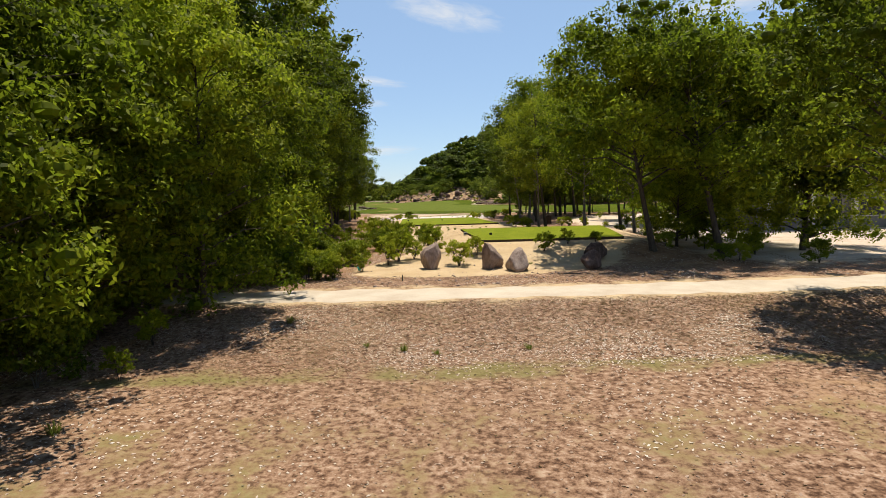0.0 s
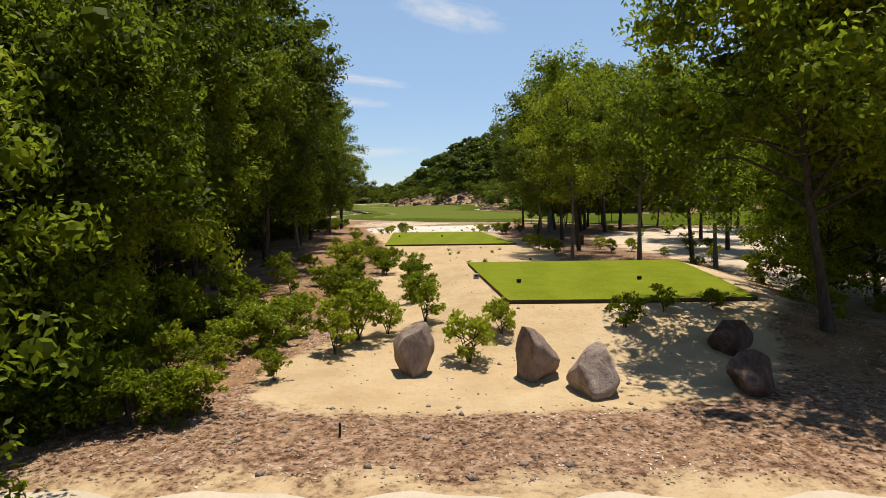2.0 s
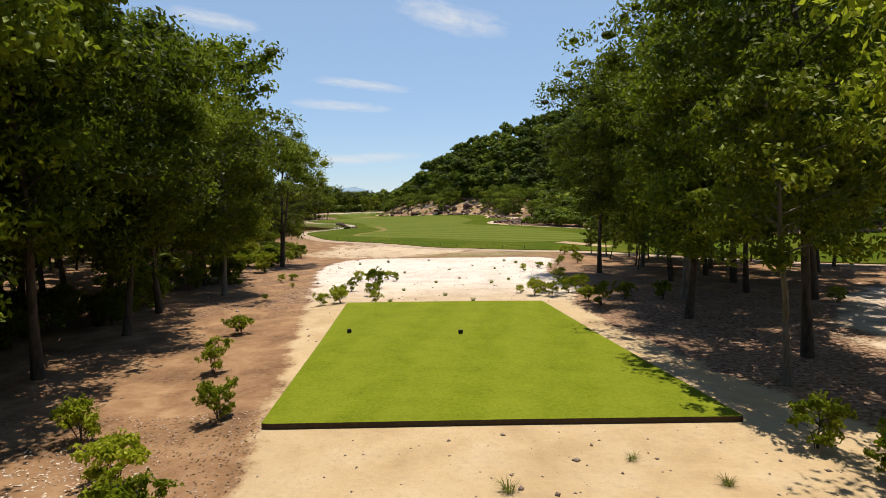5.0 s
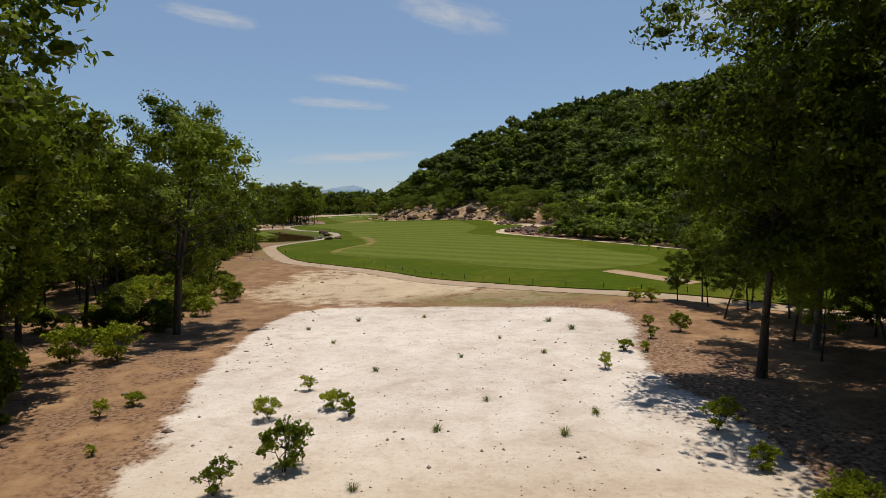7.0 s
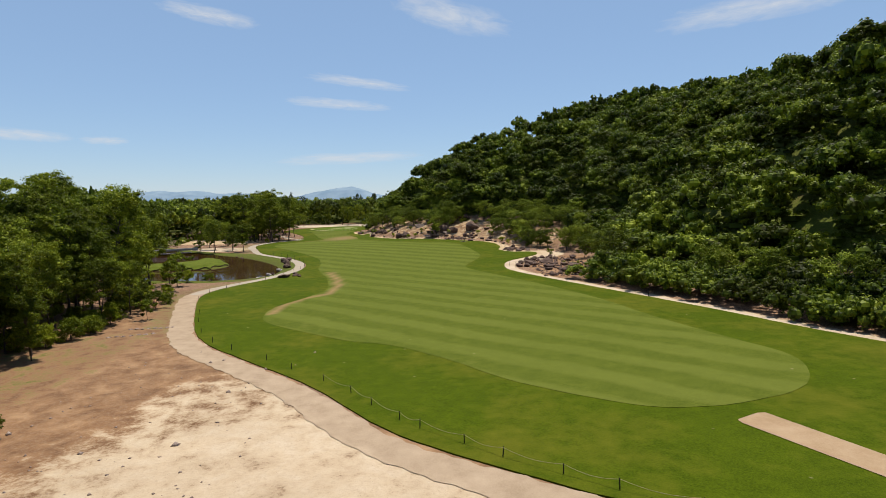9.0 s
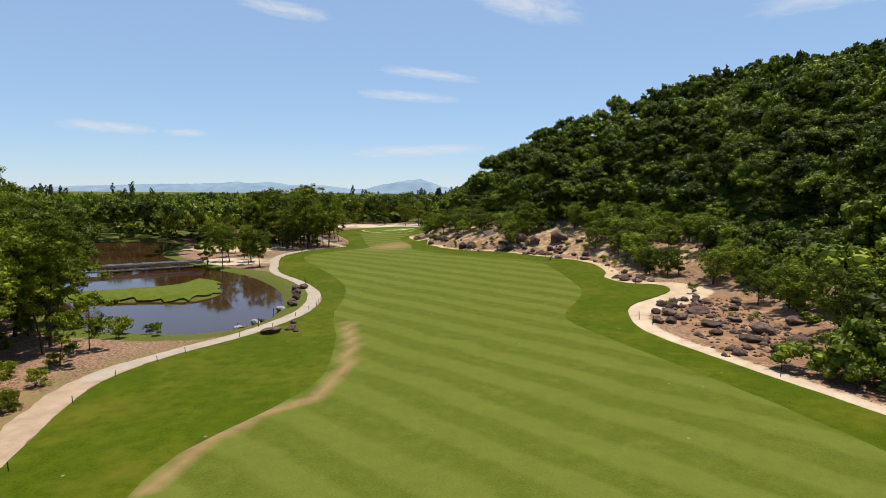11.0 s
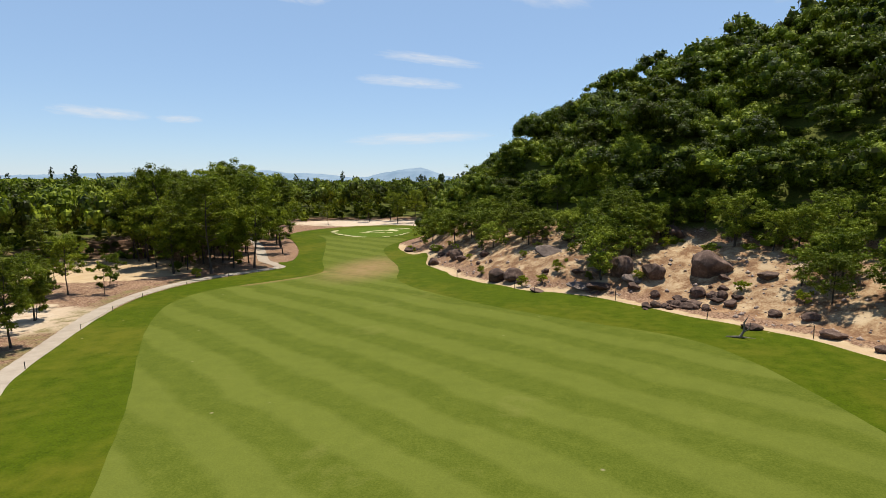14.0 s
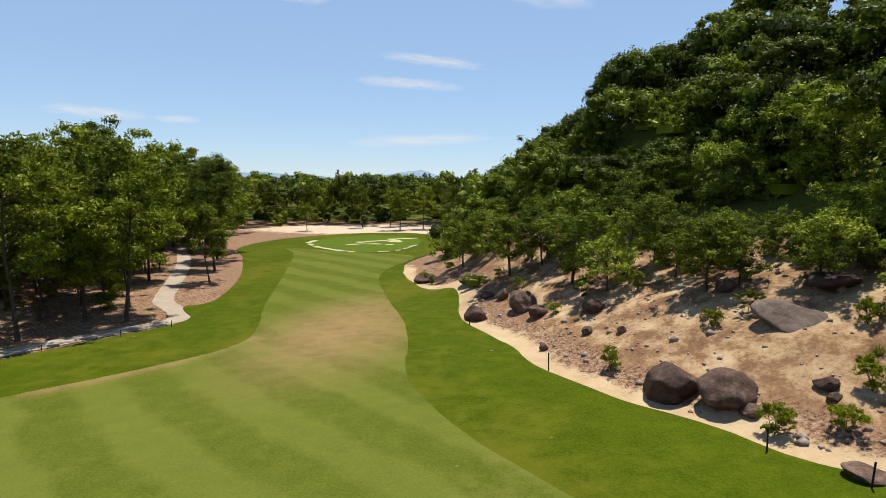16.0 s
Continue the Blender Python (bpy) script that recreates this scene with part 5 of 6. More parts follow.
def grow_tuft(seed, n=90):
    """A clump of arching grass blades."""
    r = np.random.default_rng(seed)
    v, f = [], []
    for k in range(n):
        a = r.uniform(0, 2 * math.pi)
        b = r.uniform(0, 0.28)
        base = np.array([math.cos(a) * b, math.sin(a) * b, -0.05])
        out = np.array([math.cos(a + r.normal(0, 0.4)), math.sin(a + r.normal(0, 0.4)), 0])
        L, reach, w = r.uniform(0.55, 1.0), r.uniform(0.15, 0.75), r.uniform(0.012, 0.024)
        side = np.array([-out[1], out[0], 0]) * w
        mid = base + out * reach * 0.4 + (0, 0, L * 0.65)
        tip = base + out * reach + (0, 0, L * r.uniform(0.6, 1.0))
        i = len(v)
        v += [base - side, base + side, mid + side * 0.8, mid - side * 0.8, tip + side * 0.1, tip - side * 0.1]
        f += [(i, i + 1, i + 2, i + 3), (i + 3, i + 2, i + 4, i + 5)]
    ob = root("grass_tuft", "clump of coarse green grass on the sand", "grass tuft")
    part("clump", mesh_from("clump", np.array(v), np.array(f), M_BLADE), ob)
    return ob


tuft_kinds = [grow_tuft(140 + i) for i in range(3)]
tuft_spots = [
    (-3.2, 100.9, 0.42), (2.0, 101.4, 0.42), (0.2, 105.2, 0.4), (-2.9, 108.0, 0.36), (-0.6, 112.4, 0.38), (1.4, 115.9, 0.3), (3.9, 112.0, 0.44), (5.5, 114.1, 0.42), (-3.8, 120.5, 0.36),
    (0.5, 123.0, 0.33), (5.1, 124.0, 0.4), (-9.7, 131.3, 0.4), (-7.1, 126.7, 0.35), (-6.8, 134.6, 0.5), (6.9, 133.1, 0.5), (7.9, 130.2, 0.55), (1.8, 77.2, 0.42), (1.9, 73.3, 0.4),
    (2.7, 74.4, 0.42), (-2.5, 73.0, 0.44), (-0.3, 64.7, 0.45), (3.4, 66.2, 0.52), (4.7, 67.2, 0.52), (4.7, 65.6, 0.54), (8.7, 69.5, 0.36), (8.7, 66.7, 0.36), (5.0, 78.6, 0.3), (5.9, 75.1, 0.4),
    (6.8, 77.4, 0.36), (7.0, 38.6, 0.3), (-5.0, 33.5, 0.45), (0.0, 21.8, 0.4), (1.2, 21.4, 0.3), (-1.4, 22.2, 0.3), (4.5, 21.6, 0.35), (-4.8, 24.6, 0.45), (-8.5, 15.4, 0.5), (-2, 135.5, 0.4), (3, 128, 0.3),
    (-11.0, 326.4, 0.5), (-4.6, 316.6, 0.6), (-3.4, 314.4, 0.7), (-6.2, 312.6, 0.7), (17.8, 244.8, 0.9), (18.6, 246.6, 0.8), (24.4, 236.5, 0.9), (25.6, 238, 1.0), (23, 238.4, 0.9), (-62.6, 262.6, 1.0), (-63.6, 261.4, 0.9)]
scatter_trees(tuft_kinds, tuft_spots, "grass tufts on the sand", 24)


def build_litter():
    """Dry leaves scattered over the bank, the road verge and the wood's edge."""
    r = np.random.default_rng(25)
    x = np.concatenate([r.uniform(-16, 24, 46000), r.uniform(-16, 24, 8000), r.uniform(-14, -3, 22000), r.uniform(12, 24, 6000), r.uniform(-10, 16, 3000)])
    y = np.concatenate([19.6 + 7.6 * r.random(46000) ** 0.8, 19.6 - np.abs(r.normal(0, 7, 8000)), r.uniform(31.5, 82, 22000), r.uniform(31.5, 48, 6000), r.uniform(30.6, 34.5, 3000)])
    ok = (np.abs(line_distance(x, y, ROAD)[0]) > 1.75 + r.exponential(0.25, len(x))) & (outline_sdf(x, y, SAND_TEES) < -0.2) & (y > 1)
    x, y = x[ok], y[ok]
    z = on_ground_many(x, y) + 0.008
    up = np.tile((0.0, 0.0, 1.2), (len(x), 1))
    v, f = leaf_quads(r, np.stack([x, y, z], 1), up, 0.10, 0.055, 0.0, 0.42)
    return tagged(new("leaf_litter", mesh_from("leaf_litter", v, f, M_DRYLEAF)), "dry fallen leaves scattered on the bank", "leaves", "", "stuff")


build_litter()


def build_pebbles(name, label, n, place, lo, hi, mat, seed):
    """Many small stones in one mesh."""
    r = np.random.default_rng(seed)
    xs, ys = place(r, n)
    zs = on_ground_many(xs, ys)
    base = np.array([(1, 0, 0), (0, 1, 0), (-1, 0, 0), (0, -1, 0), (0.1, 0.1, 0.8), (0, 0, -0.6)], float)
    tri = np.array([(0, 1, 4), (1, 2, 4), (2, 3, 4), (3, 0, 4), (1, 0, 5), (2, 1, 5), (3, 2, 5), (0, 3, 5)])
    s = r.uniform(lo, hi, n) * np.where(r.random(n) < 0.12, 2.2, 1.0)
    v = base[None] * (s[:, None, None] * r.uniform(0.6, 1.3, (n, 6, 3)))
    a = r.uniform(0, 6.28, n)
    vx = v[:, :, 0] * np.cos(a)[:, None] - v[:, :, 1] * np.sin(a)[:, None] + xs[:, None]
    vy = v[:, :, 0] * np.sin(a)[:, None] + v[:, :, 1] * np.cos(a)[:, None] + ys[:, None]
    vz = v[:, :, 2] + zs[:, None]
    verts = np.stack([vx, vy, vz], -1).reshape(-1, 3)
    faces = (tri[None] + (np.arange(n) * 6)[:, None, None]).reshape(-1, 3)
    return tagged(new(name, mesh_from(name, verts, faces, mat)), label, "stones", "", "stuff")


def rocky_place(r, n):
    x, y = [], []
    while len(x) < n:
        px, py = r.uniform(-34, 30, 4000), r.uniform(262, 358, 4000)
        k = outline_sdf(px, py, ROCKY) > -1.5
        x += list(px[k])
        y += list(py[k])
    return np.array(x[:n]), np.array(y[:n])


def bunker_place(r, n):
    return r.uniform(16.5, 27, n), r.uniform(221, 249, n)


def left_bank_place(r, n):
    return r.uniform(-26, -10, n), r.uniform(98, 178, n)


def sand_place(r, n):
    px, py = r.uniform(-14, 18, n * 4), r.uniform(33, 141, n * 4)
    k = (outline_sdf(px, py, SAND_TEES) > 0) & (outline_sdf(px, py, TEE_BACK) < -0.3) & (outline_sdf(px, py, TEE_FRONT) < -0.3)
    return px[k][:n], py[k][:n]


def verge_place(r, n):
    return r.uniform(-12, 16, n), r.uniform(30.9, 35, n)


build_pebbles("sand_debris", "small twigs and stones scattered over the sand", 2600, sand_place, 0.012, 0.05, M_ROCK_TAN, 29)
build_pebbles("road_verge_stones", "gravel and broken stones beside the sand road", 700, verge_place, 0.02, 0.07, M_ROCK_TAN, 30)
build_pebbles("slope_stones", "loose brown stones strewn over the sandy slope", 1700, rocky_place, 0.05, 0.17, M_ROCK_TAN, 26)
build_pebbles("bunker_stones", "dark broken stones in the waste area", 500, bunker_place, 0.10, 0.34, M_ROCK, 27)
build_pebbles("bank_stones", "small clods and stones on the red bank", 420, left_bank_place, 0.03, 0.12, M_ROCK_TAN, 28)

# ---- boulders ----


def rock_mesh(seed, mat, flat=0.75, cuts=6, reach=(0.30, 0.44), hard=0.88):
    """A weathered boulder: a ball with flattened faces, dents and rounded edges. One unit across."""
    r = np.random.default_rng(seed)
    bm = bmesh.new()
    bmesh.ops.create_icosphere(bm, subdivisions=4, radius=0.5)
    planes = []
    for k in range(cuts):
        n = r.normal(0, 1, 3)
        n /= np.linalg.norm(n)
        planes.append((Vector(n), r.uniform(*reach)))
    off = Vector(r.uniform(-50, 50, 3))
    for v in bm.verts:
        p = v.co.copy()
        for n, d in planes:
            e = p.dot(n) - d
            if e > 0:
                p -= n * e * hard
        k = 1 + 0.16 * noise.noise(p * 2.3 + off) + 0.06 * noise.noise(p * 6.1 + off) + 0.025 * noise.noise(p * 15 + off)
        p = p * k
        v.co = (p.x, p.y, p.z * flat)
    me = bpy.data.meshes.new("boulder")
    bm.to_mesh(me)
    bm.free()
    me.materials.append(mat)
    me.polygons.foreach_set("use_smooth", np.ones(len(me.polygons), bool))
    return me


dark_rocks = [rock_mesh(150 + i, M_ROCK, 0.72, 9 + 2 * i) for i in range(4)]
tan_rocks = [rock_mesh(160 + i, M_ROCK_TAN, 0.95, 13, (0.24, 0.40), 0.96) for i in range(3)]
pale_rocks = [rock_mesh(170 + i, M_ROCK_PALE, 0.7, 7) for i in range(2)]


def boulder(meshes, n, x, y, width, height, label, group, turn=None, deep=0.18):
    r = np.random.default_rng(int(1000 + n * 17))
    ob = new("boulder", meshes[n % len(meshes)])
    z = on_ground(x, y) + height * (0.5 - deep)
    ob.matrix_basis = pose(x, y, z, r.uniform(-9, 9), r.uniform(-9, 9), r.uniform(0, 360) if turn is None else turn) @ Matrix.Diagonal((width, width * r.uniform(0.8, 1.0), height / 0.72, 1))
    return tagged(ob, label, "boulder", group)


# the last two lie under trees: shade put in by the darker rock
for n, (x, y, w, h, m) in enumerate([(0.5, 38.1, 1.6, 1.95, tan_rocks), (4.4, 37.5, 1.85, 1.9, tan_rocks), (5.8, 36.1, 1.75, 1.45, tan_rocks), (10.3, 36.0, 1.7, 1.3, dark_rocks), (11.4, 39.6, 1.6, 1.4, dark_rocks)]):
    boulder(m, n, x, y, w, h, "weathered grey-brown boulder set in the sand by the road", "boulders by the road")
for n, (x, y, w, h, m) in enumerate([
        (-33.4, 231.6, 1.5, 1.2, pale_rocks), (-31.9, 232.6, 1.1, 0.9, pale_rocks), (-32.4, 231.0, 1.2, 0.6, dark_rocks), (-31.5, 233.6, 0.9, 0.6, dark_rocks), (-27.6, 226.9, 2.3, 0.9, dark_rocks),
        (-26.0, 228.6, 1.5, 0.7, dark_rocks), (-25.1, 227.6, 0.9, 0.6, dark_rocks), (-35.2, 254.2, 1.7, 1.0, dark_rocks), (-34.4, 255.6, 1.5, 1.0, dark_rocks), (-33.6, 250.4, 1.6, 1.1, dark_rocks),
        (-32.2, 246.4, 1.4, 1.2, dark_rocks), (-31.7, 243.4, 1.5, 1.0, dark_rocks), (-31.0, 241.9, 1.4, 0.9, dark_rocks), (-32.6, 241.9, 1.4, 0.7, pale_rocks), (-36.6, 229.6, 1.4, 0.9, pale_rocks),
        (-39.4, 228.9, 1.3, 0.6, dark_rocks), (-37.8, 229.2, 0.9, 0.6, dark_rocks), (-51.6, 271.4, 0.8, 0.4, dark_rocks), (-49.8, 269.6, 0.9, 0.5, dark_rocks), (-26.8, 231.4, 0.9, 0.5, dark_rocks)]):
    boulder(m, n + 10, x, y, w, h, "dark boulder on the grassy pond bank" if m is dark_rocks else "pale grey boulder on the pond bank", "boulders by the pond")
slope_rocks = [
    (-25.3, 331.6, 2.0, 1.6), (-21.6, 330.8, 2.6, 1.9), (-20.5, 328.3, 1.6, 1.2), (-23.2, 335.1, 1.2, 1.2), (-24.7, 336.9, 1.4, 0.8), (-26.5, 343.1, 3.1, 1.3), (-32.2, 349.7, 2.9, 1.2),
    (-14.5, 314.2, 4.1, 2.2), (-12.6, 312.2, 2.6, 2.1), (-11.9, 311.1, 1.0, 0.6), (-5.2, 319.2, 3.3, 1.1), (-8.7, 311.5, 1.1, 0.7), (-8.8, 310.8, 0.7, 0.4),
    (-20.3, 322.2, 0.7, 0.6), (-9.9, 306.2, 1.7, 0.6), (-16.9, 325.3, 1.9, 1.1), (-15.8, 320.8, 0.6, 0.6), (-0.4, 307.7, 3.2, 2.8), (2.6, 305.7, 2.6, 2.5), (8.1, 304.6, 4.9, 3.5),
    (6.5, 314.0, 3.0, 2.1), (2.3, 312.4, 1.8, 1.6), (-3.2, 305.7, 3.1, 1.0), (0.3, 304.6, 1.5, 0.9), (2.2, 302.6, 1.1, 1.0), (6.0, 301.0, 1.7, 1.2), (7.3, 299.2, 1.6, 0.6),
    (4.1, 301.1, 1.4, 0.7), (4.1, 297.9, 1.4, 0.8), (5.7, 297.2, 1.1, 0.6), (7.0, 289.7, 1.7, 0.8), (11.9, 287.3, 2.2, 0.9), (12.7, 292.2, 1.6, 0.9), (10.6, 294.2, 1.5, 0.8),
    (-4.8, 323.6, 1.9, 1.3), (14.6, 265.2, 1.6, 0.8), (15.4, 263.4, 2.1, 1.0), (17.2, 261.9, 1.9, 0.7), (25.8, 269.3, 1.2, 0.7), (16.8, 270.4, 1.3, 0.9), (18.2, 264.4, 1.6, 1.0),
    (19.4, 262.6, 1.5, 0.6), (16.5, 266.5, 1.8, 0.7), (8.8, 303.8, 1.2, 0.6), (3.2, 300.0, 1.0, 0.5), (-17.6, 322.4, 0.9, 0.6), (13.6, 283.8, 1.0, 0.7), (15.2, 279.2, 1.3, 0.6),
    (-3.6, 304.5, 1.1, 0.4), (-9.6, 322.0, 1.5, 0.9), (12.4, 300.5, 2.0, 1.0), (-5.2, 309.4, 1.6, 0.6), (-2.6, 308.6, 1.8, 0.7)]
heap = np.random.default_rng(91)
slope_rocks += [(float(a * 1.0), float(297.4 + (a + 0.6) * 0.55 * b + heap.uniform(-0.5, 0.5)), float(w), float(w * heap.uniform(0.4, 0.75)))
                for a, b, w in zip(heap.uniform(-0.6, 9.0, 34), heap.uniform(0, 1.0, 34), heap.uniform(0.5, 1.5, 34))]
for n, (x, y, w, h) in enumerate(slope_rocks):
    boulder(dark_rocks, n + 40, x, y, w, h, "large rounded grey-brown boulder on the bare sandy slope" if w > 2 else "dark weathered stone on the bare sandy slope", "boulders on the slope", None, 0.36 if w > 4 else 0.24)
slab_rock = rock_mesh(184, M_ROCK_SLAB, 0.72, 12, (0.26, 0.42), 0.95)
for x, y, w, d, h, tilt, turn in [(-7.2, 317.2, 5.4, 3.6, 2.2, 22, 10), (-4.4, 306.9, 5.2, 2.6, 1.2, 12, 35), (0.6, 306.6, 3.4, 2.8, 1.9, 8, 60)]:
    ob = new("boulder", slab_rock)
    ob.matrix_basis = pose(x, y, on_ground(x, y) - h * 0.10, tilt, 4, turn) @ Matrix.Diagonal((w, d, h, 1))
    tagged(ob, "broad grey-brown rock slab half buried in the slope", "boulder", "boulders on the slope")
bunker_rocks = [(16.6, 244.0, 1.4, 0.9), (14.9, 239.6, 1.2, 0.8), (16.2, 238.8, 2.0, 1.1), (14.0, 234.8, 1.6, 0.9), (15.4, 234.6, 1.5, 0.9), (20.3, 247.3, 1.3, 0.7), (21.4, 246.2, 1.5, 0.8), (17.6, 242.6, 1.6, 0.9),
                (19.9, 240.4, 2.8, 0.9), (23.5, 230.4, 3.0, 1.2), (22.3, 223.0, 2.8, 1.1), (28.0, 234.0, 2.4, 1.0), (18.4, 245.6, 1.2, 0.8), (17.0, 236.6, 1.8, 0.8), (19.2, 233.4, 2.4, 0.8), (21.0, 227.0, 2.6, 0.8), (25.0, 226.0, 2.4, 1.0),
                (18.6, 229.6, 1.8, 0.6), (22.6, 235.8, 1.8, 0.7), (20.6, 243.4, 1.6, 0.7), (24.6, 242.0, 1.5, 0.8), (22.2, 249.0, 1.2, 0.7), (26.4, 246.5, 1.6, 0.9)]
for n, (x, y, w, h) in enumerate(bunker_rocks):
    boulder(dark_rocks, n + 120, x, y, w, h, "flat dark brown rock in the stony waste area", "rocks in the waste area")

ledge_rock = rock_mesh(191, M_ROCK_TAN, 0.72, 10, (0.28, 0.42), 0.92)
for a, b, count in (((-33.7, 183.9), (-29.3, 185.5), 7), ((-33.4, 187.6), (-28.6, 188.2), 8)):
    for k in range(count):
        u = (k + 0.5) / count
        x, y = a[0] + (b[0] - a[0]) * u, a[1] + (b[1] - a[1]) * u + 0.12 * math.sin(k * 2.1)
        ob = new("boulder", ledge_rock)
        ob.matrix_basis = pose(x, y, on_ground(x, y) + 0.02, 0, 0, 40 * k) @ Matrix.Diagonal((0.62, 0.42, 0.3, 1))
        tagged(ob, "low pale stone of a ledge round the saplings", "stone", "stone ledges by the path")

# ---- stakes, ropes and small furniture ----


def post_mesh(name, width, height, mat, sides=8):
    pile = Pile()
    tube(pile, [(0, 0, -0.15), (0, 0, height * 0.5), (0, 0, height - 0.03), (0, 0, height)], [width, width, width * 0.95, width * 0.55], sides)
    tube(pile, [(0, 0, height), (0, 0, height + 0.004)], [width * 0.55, 0.001], sides)
    return pile.mesh(name, mat)


stake_me = post_mesh("stake", 0.03, 0.62, M_STAKE)
tall_me = post_mesh("stake", 0.036, 1.05, M_STAKE)


def stake(x, y, me, label, group):
    ob = new("stake", me)
    r = np.random.default_rng(int(abs(x * 31 + y * 7)))
    ob.matrix_basis = pose(x, y, on_ground(x, y), r.uniform(-5, 5), r.uniform(-5, 5), r.uniform(0, 90))
    return tagged(ob, label, "stake", group)


edge_line = [(24.2, 141.2), (20.9, 143.6), (17.6, 145.9), (14.6, 147.8), (11.4, 149.5), (8.4, 151.3), (6.2, 152.9), (3.5, 154.9), (1.6, 156.6), (-0.9, 158.9), (-2.2, 160.2), (-4.2, 162.8), (-5.9, 165.2), (-8.4, 168.1),
             (-11.6, 171.2), (-14.4, 174.0), (-18.7, 177.7), (-21.6, 180.7), (-24.4, 184.8), (-27.0, 190.4), (-28.9, 195.3), (-33.3, 205.4), (-34.2, 211.2), (-33.3, 215.6), (-32.4, 218.6), (-30.2, 225.0),
             (-28.3, 229.0), (-28.0, 235.2), (-27.7, 239.0), (-27.7, 241.8), (-28.2, 244.2), (-29.9, 250.2), (-31.7, 254.3), (-36.1, 260.8), (-41.6, 268.4), (-47.6, 277), (-51.9, 288), (-54.6, 296), (-56.6, 304), (-56.2, 313), (-54.2, 320.6),
             (-51.5, 325.0), (-49.4, 328.2)]
for x, y in edge_line:
    stake(x, y, stake_me, "short dark green stake at the edge of the path", "stakes along the path")
for x, y in [(-38.7, 264.7), (-36.0, 260.4), (-31.4, 236.6), (-34.6, 233.4), (-30.2, 229.6), (-33.4, 256.4)]:
    stake(x, y, tall_me, "dark stake on the pond bank", "stakes by the pond")
for x, y in [(-12.4, 308.2), (-20.2, 318.2), (-10.2, 305.4), (12.3, 236.0), (13.2, 233.4), (14.8, 280.6), (16.4, 259.6), (26.4, 200.8), (19.0, 215.8), (4.6, 293.4), (-2.0, 301.6), (10.6, 287.2), (-25.6, 329.2)]:
    stake(x, y, tall_me, "tall dark stake on the sandy margin", "stakes along the waste")


def rope(a, b, sag):
    pa = np.array([a[0], a[1], on_ground(*a) + 0.55])
    pb = np.array([b[0], b[1], on_ground(*b) + 0.55])
    k = np.linspace(0, 1, 9)[:, None]
    pts = pa + (pb - pa) * k
    pts[:, 2] -= sag * np.sin(math.pi * k[:, 0])
    pile = Pile()
    tube(pile, pts, [0.014] * 9, 5)
    tagged(new("rope", pile.mesh("rope", M_ROPE)), "thin yellow rope slung between two stakes", "rope", "ropes along the path")


for i in range(3, 13):
    rope(edge_line[i], edge_line[i + 1], 0.2)
for i in range(36, 41):
    rope(edge_line[i], edge_line[i + 1], 0.15)


def box_part(name, parent, size, at, mat, bevel=0.015, label=""):
    bm = bmesh.new()
    bmesh.ops.create_cube(bm, size=1.0)
    bmesh.ops.scale(bm, vec=size, verts=bm.verts)
    bmesh.ops.bevel(bm, geom=bm.edges[:], offset=bevel, segments=2, affect="EDGES")
    bmesh.ops.translate(bm, vec=at, verts=bm.verts)
    me = bpy.data.meshes.new(name)
    bm.to_mesh(me)
    bm.free()
    me.materials.append(mat)
    return part(name, me, parent, label)


M_MARK = plain_material("marker_paint", (0.015, 0.015, 0.015), 0.45)
M_BIN = plain_material("dark_timber", (0.075, 0.045, 0.028), 0.8)
M_STEEL = plain_material("galvanised", (0.45, 0.45, 0.44), 0.5)


def tee_marker(x, y, lift):
    ob = root("tee_marker", "small black block marking the tee", "tee marker", "tee markers", pose(x, y, on_ground(x, y) + lift, 0, 0, 12))
    box_part("block", ob, (0.20, 0.16, 0.17), (0, 0, 0.10), M_MARK, 0.02)
    box_part("spike", ob, (0.02, 0.02, 0.10), (0, 0, 0.0), M_STEEL, 0.004)


for x, y in ((5.2, 48.4), (11.3, 49.0), (1.0, 91.2), (-4.2, 91.6)):
    tee_marker(x, y, 0.17)

M_TEAL = plain_material("turquoise_plastic", (0.06, 0.42, 0.36), 0.4, 0.1)
M_STONE = plain_material("pale_stone", (0.50, 0.47, 0.42), 0.85)
cup = Pile()
tube(cup, [(0, 0, 0.0), (0, 0, 0.02), (0, 0, 0.2), (0, 0, 0.22)], [0.08, 0.1, 0.13, 0.14], 14)
tube(cup, [(0, 0, 0.22), (0, 0, 0.03), (0, 0, 0.025)], [0.13, 0.09, 0.002], 14)
tagged(new("bucket", cup.mesh("bucket", M_TEAL, True)), "small turquoise plastic bucket among the shrubs", "bucket").matrix_basis = pose(-3.9, 37.8, on_ground(-3.9, 37.8), 12, 0, 0)
stake(-0.85, 33.0, post_mesh("stake", 0.03, 0.34, M_STAKE), "short dark stake in the gravel verge", "stakes along the path")
plate = root("distance_stone", "small pale stone set at the edge of the tee", "marker stone", "", pose(3.25, 51.2, on_ground(3.25, 51.2), 0, 0, 5))
box_part("block", plate, (0.3, 0.22, 0.3), (0, 0, 0.12), M_STONE, 0.03)
box_part("plaque", plate, (0.2, 0.02, 0.12), (0, -0.115, 0.18), M_MARK, 0.006, "dark plaque")

bin_box = root("litter_bin", "square dark timber litter bin under the trees", "litter bin", "", pose(15.6, 81.8, on_ground(15.6, 81.8), 0, 0, 20))
for i in range(4):
    a = radians(90 * i)
    box_part("side_panel", bin_box, (0.06 if i % 2 else 0.62, 0.62 if i % 2 else 0.06, 1.0), (0.30 * math.sin(a), 0.30 * math.cos(a), 0.52), M_BIN, 0.01)
box_part("lid", bin_box, (0.72, 0.72, 0.07), (0, 0, 1.07), M_BIN, 0.02)

